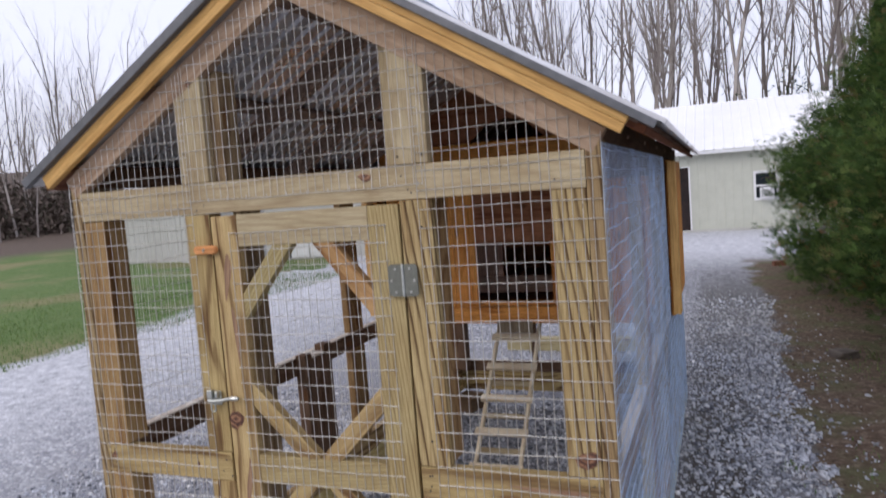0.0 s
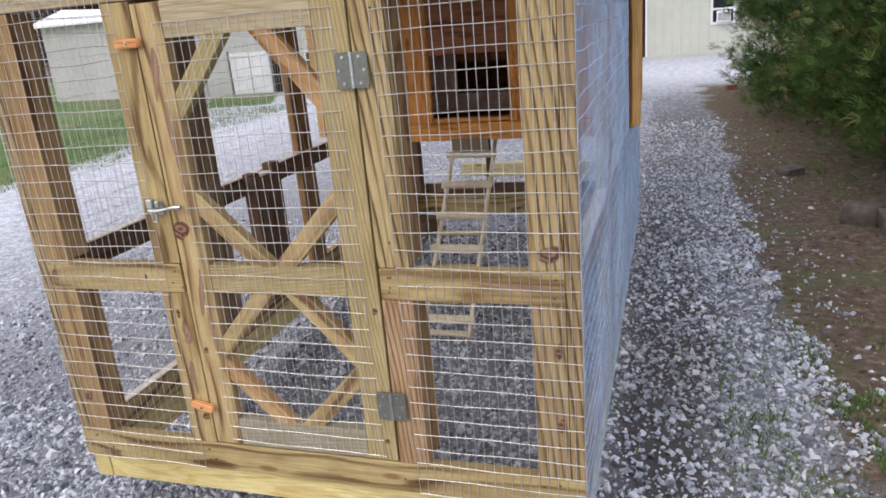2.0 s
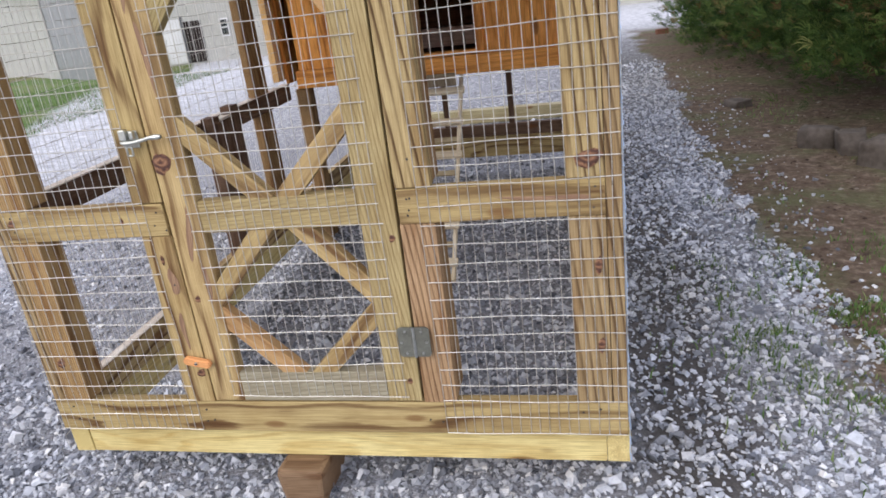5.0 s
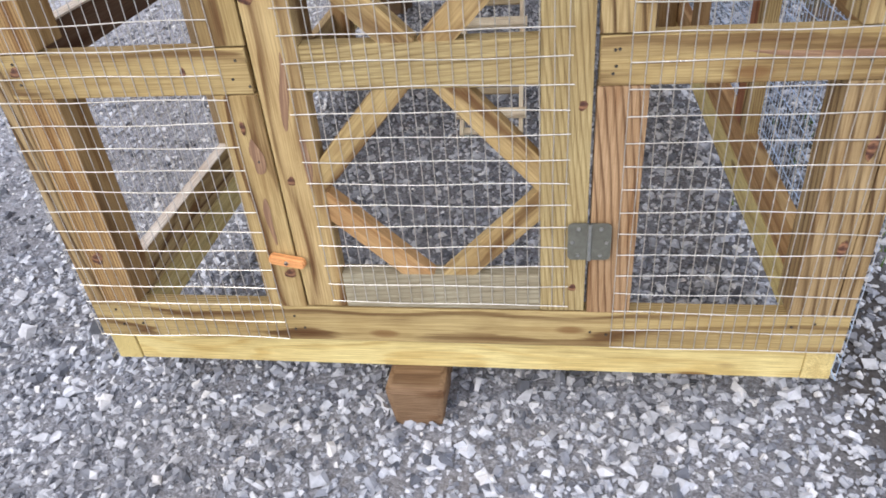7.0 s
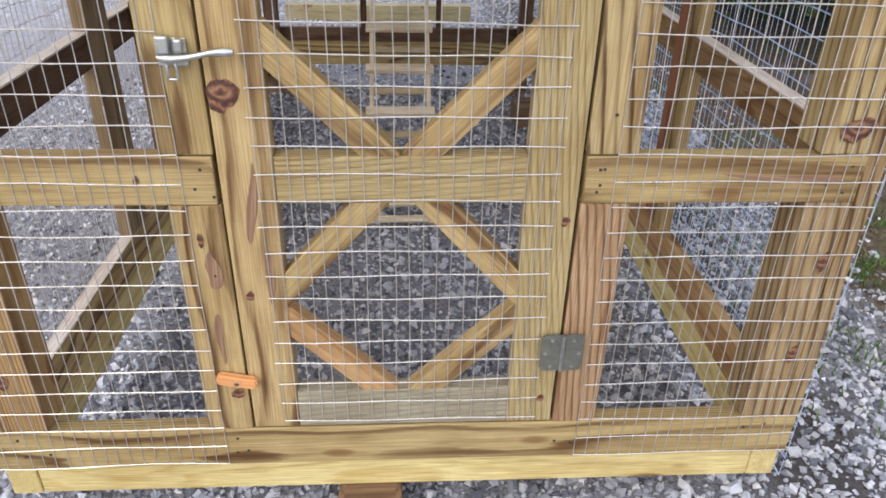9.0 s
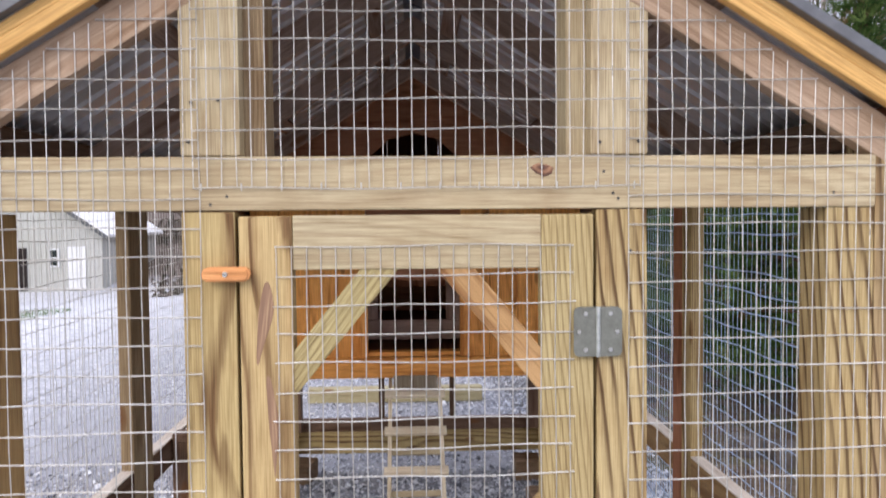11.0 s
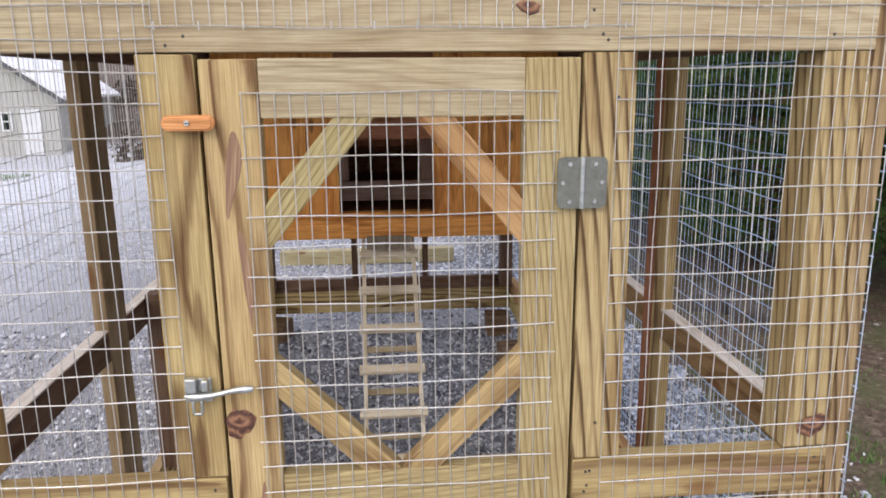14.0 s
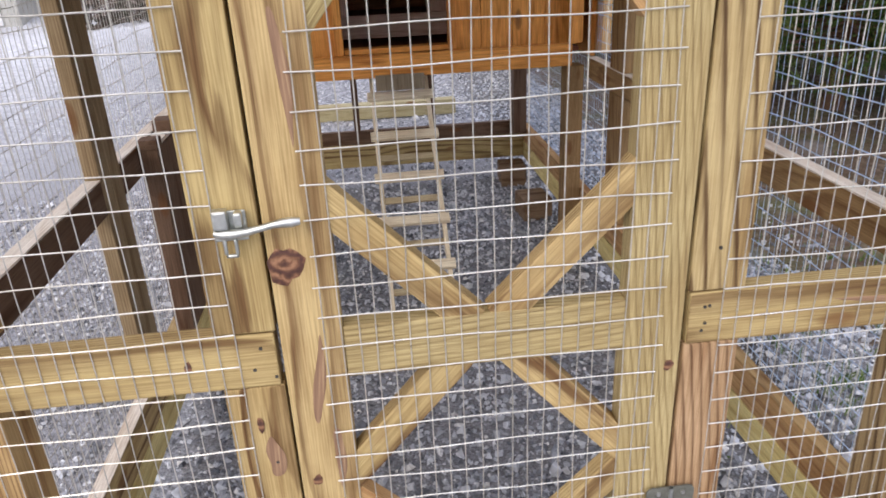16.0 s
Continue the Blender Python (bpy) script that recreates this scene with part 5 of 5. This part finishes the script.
def shed():
    y, z = 19.6, 2.28
    house = thing("metal_shed", "long beige metal-sided shed with a white metal roof", "shed")
    x0, x1 = -4.0, 6.5
    part("front_wall", ribbed(0.42, x1, 0.0, z, y), SIDING, house, "beige ribbed metal siding")
    part("front_wall", ribbed(x0, -0.75, 0.0, z, y), SIDING, house, "beige ribbed metal siding")
    part("front_wall", ribbed(-0.75, 0.42, 1.85, z, y), SIDING, house)
    part("core", box_bm(x0, x1, y + 0.03, y + 6.0, 0.0, z), SIDING, house)
    part("doorway", box_bm(-0.72, 0.39, y - 0.005, y + 0.028, 0.05, 1.83), DARKGAP, house, "near-black panel standing in for the unlit doorway")
    part("door_trim", box_bm(0.385, 0.43, y - 0.03, y + 0.03, 0.02, 1.86), WHITE, house, "white door trim")
    part("door_trim", box_bm(-0.76, 0.383, y - 0.03, y + 0.03, 1.832, 1.86), WHITE, house)
    # roof: two sheets with ribs and an eave trim
    for s, ya, yb in ((-1, y - 0.30, y + 3.0), (1, y + 6.3, y + 3.0)):
        bm = bmesh.new()
        prof, x = [], x0 - 0.25
        while x < x1 + 0.25:
            prof += [(x, 0), (x + 0.2, 0), (x + 0.215, 0.02), (x + 0.24, 0.02)]
            x += 0.255
        lo = [bm.verts.new((px, ya, z - 0.02 + h)) for px, h in prof]
        hi = [bm.verts.new((px, yb, z + 1.52 + h)) for px, h in prof]
        for i in range(len(prof) - 1):
            bm.faces.new((lo[i], lo[i + 1], hi[i + 1], hi[i]))
        part("roof", bm, WHITE_ROOF, house, "white ribbed metal roof")
    part("eave_trim", box_bm(x0 - 0.25, x1 + 0.25, y - 0.31, y - 0.27, z - 0.12, z - 0.03), WHITE, house)
    for e in (x0, x1):
        bm = bmesh.new()
        tri = [bm.verts.new((e, y, z)), bm.verts.new((e, y + 6, z)), bm.verts.new((e, y + 3, z + 1.48))]
        bm.faces.new(tri)
        part("gable_wall", bm, SIDING, house)
    # window with an air conditioner
    win = part("window", box_bm(2.10, 2.62, y - 0.02, y + 0.02, 0.86, 1.54), GLASS, house, "dark window glass")
    for x, zz in (((2.05, 2.11), (0.80, 1.60)), ((2.61, 2.67), (0.80, 1.60)), ((2.11, 2.61), (1.53, 1.60)), ((2.11, 2.61), (0.80, 0.87)), ((2.11, 2.61), (1.17, 1.22))):
        part("window_frame", box_bm(*x, y - 0.045, y + 0.02, *zz, 0.005), WHITE, win, "white window frame")
    ac = part("air_conditioner", box_bm(2.20, 2.54, y - 0.30, y - 0.05, 0.87, 1.15, 0.015), WHITE, house, "white window air conditioner")
    for i in range(6):
        part("louvre", box_bm(2.225, 2.515, y - 0.308, y - 0.301, 0.91 + i * 0.034, 0.925 + i * 0.034), TRIM, ac)
    part("foundation", box_bm(x0, x1, y - 0.06, y - 0.025, -0.05, 0.075, 0.01), SIDING_PALE, house, "pale foundation strip")


shed()


def barn():
    house = thing("barn", "long pale grey barn with a white metal roof", "barn")
    y, z = 17.8, 2.35
    # long lean-to wing
    bx0, bx1 = -18.4, -14.6
    part("wing_wall", ribbed(bx0, bx1, -0.6, z, y), SIDING_PALE, house, "pale ribbed siding")
    part("wing_core", box_bm(bx0, bx1, y + 0.03, y + 3.0, -0.6, z), SIDING_PALE, house)
    bm = bmesh.new()
    for dz in (0, 0.06):
        for p in ((bx0 - 0.3, y - 0.3, z - 0.03), (bx1 + 0.2, y - 0.3, z - 0.03), (bx1 + 0.2, y + 3.1, z + 1.36), (bx0 + 1.0, y + 3.1, z + 1.36)):
            bm.verts.new((p[0], p[1], p[2] + dz))
    v = list(bm.verts)
    for f in ((3, 2, 1, 0), (4, 5, 6, 7), (0, 1, 5, 4), (1, 2, 6, 5), (2, 3, 7, 6), (3, 0, 4, 7)):
        bm.faces.new([v[k] for k in f])
    part("wing_roof", bm, WHITE_ROOF, house, "white metal roof")
    bm = bmesh.new()
    for x in (bx1 - 0.05, bx1):
        for p in ((y, z - 0.05), (y + 3.0, z - 0.05), (y + 3.0, z + 1.3)):
            bm.verts.new((x, *p))
    v = list(bm.verts)
    for f in ((0, 1, 2), (5, 4, 3), (0, 3, 4, 1), (1, 4, 5, 2), (2, 5, 3, 0)):
        bm.faces.new([v[k] for k in f])
    part("end_gable", bm, SIDING_PALE, house)
    # gabled garage beyond its end, where the yard falls away
    house = thing("garage", "pale gabled garage with white doors and white roof", "garage", at=(-14.0, 31.8, -1.30), turn=5.0)
    # front face along local x, the east corner at the origin
    gx0, eave = -10.2, 2.62
    mid = gx0 / 2
    peak = lambda x: eave + (5.1 - abs(x - mid)) * 0.72
    part("gable_wall", ribbed(gx0, 0.0, -0.3, peak, 0.0, 0.3), SIDING_PALE, house, "pale siding gable wall")
    part("side_wall", box_bm(-0.05, 0.0, 0.02, 9.0, -0.3, eave), SIDING_PALE, house)
    for s in (-1, 1):
        bm = bmesh.new()
        e = mid + s * 5.55
        for dz in (0, 0.14):
            for x, zz in ((mid, eave + 5.1 * 0.72 + 0.05), (e, eave - 0.45 * 0.72 + 0.05)):
                for yy in (-0.5, 9.0):
                    bm.verts.new((x, yy, zz + dz))
        v = list(bm.verts)
        for f in ((0, 1, 3, 2), (4, 6, 7, 5), (0, 2, 6, 4), (1, 5, 7, 3), (2, 3, 7, 6)):
            bm.faces.new([v[i] for i in f])
        bmesh.ops.recalc_face_normals(bm, faces=bm.faces)
        part("roof", bm, WHITE_ROOF, house, "white metal roof")
        beam("rake_board", (mid, -0.49, eave + 5.1 * 0.72 - 0.02), (e, -0.49, eave - 0.45 * 0.72 - 0.02), 0.18, 0.03, (0, 1, 0), TRIM, house, "dark rake board")
    for a, b in ((-6.35, -5.32), (-5.24, -4.21)):
        d = part("garage_door", box_bm(a, b, -0.05, -0.02, 0.0, 2.05, 0.01), WHITE, house, "white panelled garage door")
        for r in range(4):
            part("door_panel", box_bm(a + 0.09, b - 0.09, -0.062, -0.051, 0.08 + 0.49 * r, 0.49 + 0.49 * r, 0.004), WHITE, d)
    for x in ((-6.47, -6.37), (-4.19, -4.09)):
        part("door_trim", box_bm(*x, -0.06, -0.015, 0.0, 2.16), TRIM, house)
    part("doorway", box_bm(-4.05, -3.2, -0.045, -0.02, 0.0, 1.9), DARKGAP, house, "near-black panel standing in for the unlit doorway")
    part("side_door", box_bm(-1.50, -0.70, -0.05, -0.02, 0.0, 1.95, 0.01), WHITE, house, "white side door")
    win = part("window", box_bm(-2.20, -1.90, -0.04, -0.02, 1.10, 1.80), GLASS, house)
    for x, zz in (((-2.27, -2.20), (1.03, 1.87)), ((-1.90, -1.83), (1.03, 1.87)), ((-2.20, -1.90), (1.80, 1.87)), ((-2.20, -1.90), (1.03, 1.10)), ((-2.20, -1.90), (1.42, 1.48))):
        part("window_frame", box_bm(*x, -0.06, -0.02, *zz), WHITE, win, "white window frame")


barn()


# ---- bare winter woods ----
def bare_tree(rng, height, slender=1.0):
    """Paths of a leafless tree: a tapering trunk, rising limbs and twigs."""
    paths = []
    def grow(p, d, length, r, level):
        steps = (5, 3, 2, 1)[level]
        pts, rad = [p.copy()], [r]
        for k in range(steps):
            d = (d + Vector((rng.gauss(0, 0.05 if level == 0 else 0.15), rng.gauss(0, 0.05 if level == 0 else 0.15), 0.06 if level else 0.05))).normalized()
            p = p + d * length / steps
            pts.append(p.copy())
            rad.append(r * (1 - (k + 1) / steps * (0.72 if level == 0 else 0.85)))
        paths.append((pts, rad))
        if level == 3:
            return
        for _ in range((9, 4, 3)[level]):
            f = rng.uniform(0.32 if level == 0 else 0.2, 1.0)
            i = min(int(f * steps), steps - 1)
            q = pts[i].lerp(pts[i + 1], f * steps - i)
            a = rng.uniform(0, 6.283)
            side = Vector((math.cos(a), math.sin(a), 0))
            nd = (d * rng.uniform(0.5, 0.95) + side * rng.uniform(0.25, 0.6) + Vector((0, 0, 0.3))).normalized()
            grow(q, nd, length * rng.uniform(0.28, 0.46) * (1.1 - 0.3 * f), rad[i] * rng.uniform(0.35, 0.55), level + 1)
    grow(Vector((0, 0, -0.3)), Vector((rng.gauss(0, 0.05), rng.gauss(0, 0.05), 1)).normalized(), height, height * 0.012 * slender, 0)
    return paths


def woods():
    rng = random.Random(31)
    kinds = []
    for k in range(6):
        v, f = tube_arrays(bare_tree(rng, 12.0 + k % 3, (0.55, 0.8, 0.62)[k % 3]), 3)
        kinds.append((np.array([tuple(p) for p in v]), np.array(f)))
    verts, faces, total = [], [], 0
    def stand(x, y, s):
        nonlocal total
        v, f = kinds[rng.randrange(6)]
        a = rng.uniform(0, 6.283)
        turn = np.array([[math.cos(a), -math.sin(a), 0], [math.sin(a), math.cos(a), 0], [0, 0, 1]]) * s
        verts.append(v @ turn.T + (x, y, HEIGHT(x, y)))
        faces.append(f + total)
        total += len(v)
    for _ in range(270):     # hillside behind the shed
        x, y = rng.uniform(-22, 34), 31 + rng.random() ** 1.3 * 34
        if x > -11 or y > 46:
            stand(x, y, rng.uniform(0.8, 1.35))
    for _ in range(200):     # far side of the lawn
        f = rng.random()
        stand(-58 + 34 * f + rng.uniform(-6, 3), 14 + 34 * f + rng.uniform(-3, 14), rng.uniform(0.45, 0.95))
    data = bpy.data.meshes.new("bare_woods")
    data.from_pydata(np.concatenate(verts).tolist(), [], np.concatenate(faces).tolist())
    data.materials.append(TWIGS)
    tagged(new("bare_woods", data), "leafless grey winter woods on the hillside", "woods", kind="stuff")
    # brush and evergreens under the trees
    pts, fs = [], []
    def clump(x, y, r, h, count, leaf=1.0):
        z = HEIGHT(x, y)
        for _ in range(count):
            a, b = rng.uniform(0, 6.283), rng.random() ** 0.5
            c = Vector((x + math.cos(a) * r * b, y + math.sin(a) * r * b, z + rng.random() ** 1.3 * h * (1 - 0.6 * b)))
            u = Vector((rng.gauss(0, 1), rng.gauss(0, 1), rng.gauss(0, 1))).normalized() * rng.uniform(0.10, 0.28) * leaf
            w = u.orthogonal().normalized() * rng.uniform(0.03, 0.10) * leaf
            i = len(pts)
            pts.extend((tuple(c - u), tuple(c + w), tuple(c + u), tuple(c - w)))
            fs.append((i, i + 1, i + 2, i + 3))
    for _ in range(260):
        x, y = rng.uniform(-22, 34), 29.5 + rng.random() ** 1.5 * 22
        if x > -11 or y > 46:
            clump(x, y, rng.uniform(0.9, 2.2), rng.uniform(1.2, 3.4), 240)
    for _ in range(240):
        f = rng.random()
        clump(-60 + 36 * f + rng.uniform(-4, 2), 14 + 34 * f + rng.uniform(-2, 8), rng.uniform(0.9, 2.4), rng.uniform(2.0, 5.5), 330)
    dark_from = len(fs)
    for _ in range(46):
        clump(rng.uniform(1.0, 9.5), rng.uniform(31.5, 36), rng.uniform(0.9, 1.6), rng.uniform(3.0, 7.2), 900, 0.55)
    data = bpy.data.meshes.new("underbrush")
    data.from_pydata(pts, [], fs)
    data.materials.append(BRUSH)
    data.materials.append(EVERGREEN)
    data.polygons.foreach_set("material_index", [int(i >= dark_from) for i in range(len(fs))])
    tagged(new("underbrush", data), "tangled brown and dull green underbrush", "brush", kind="stuff")


woods()
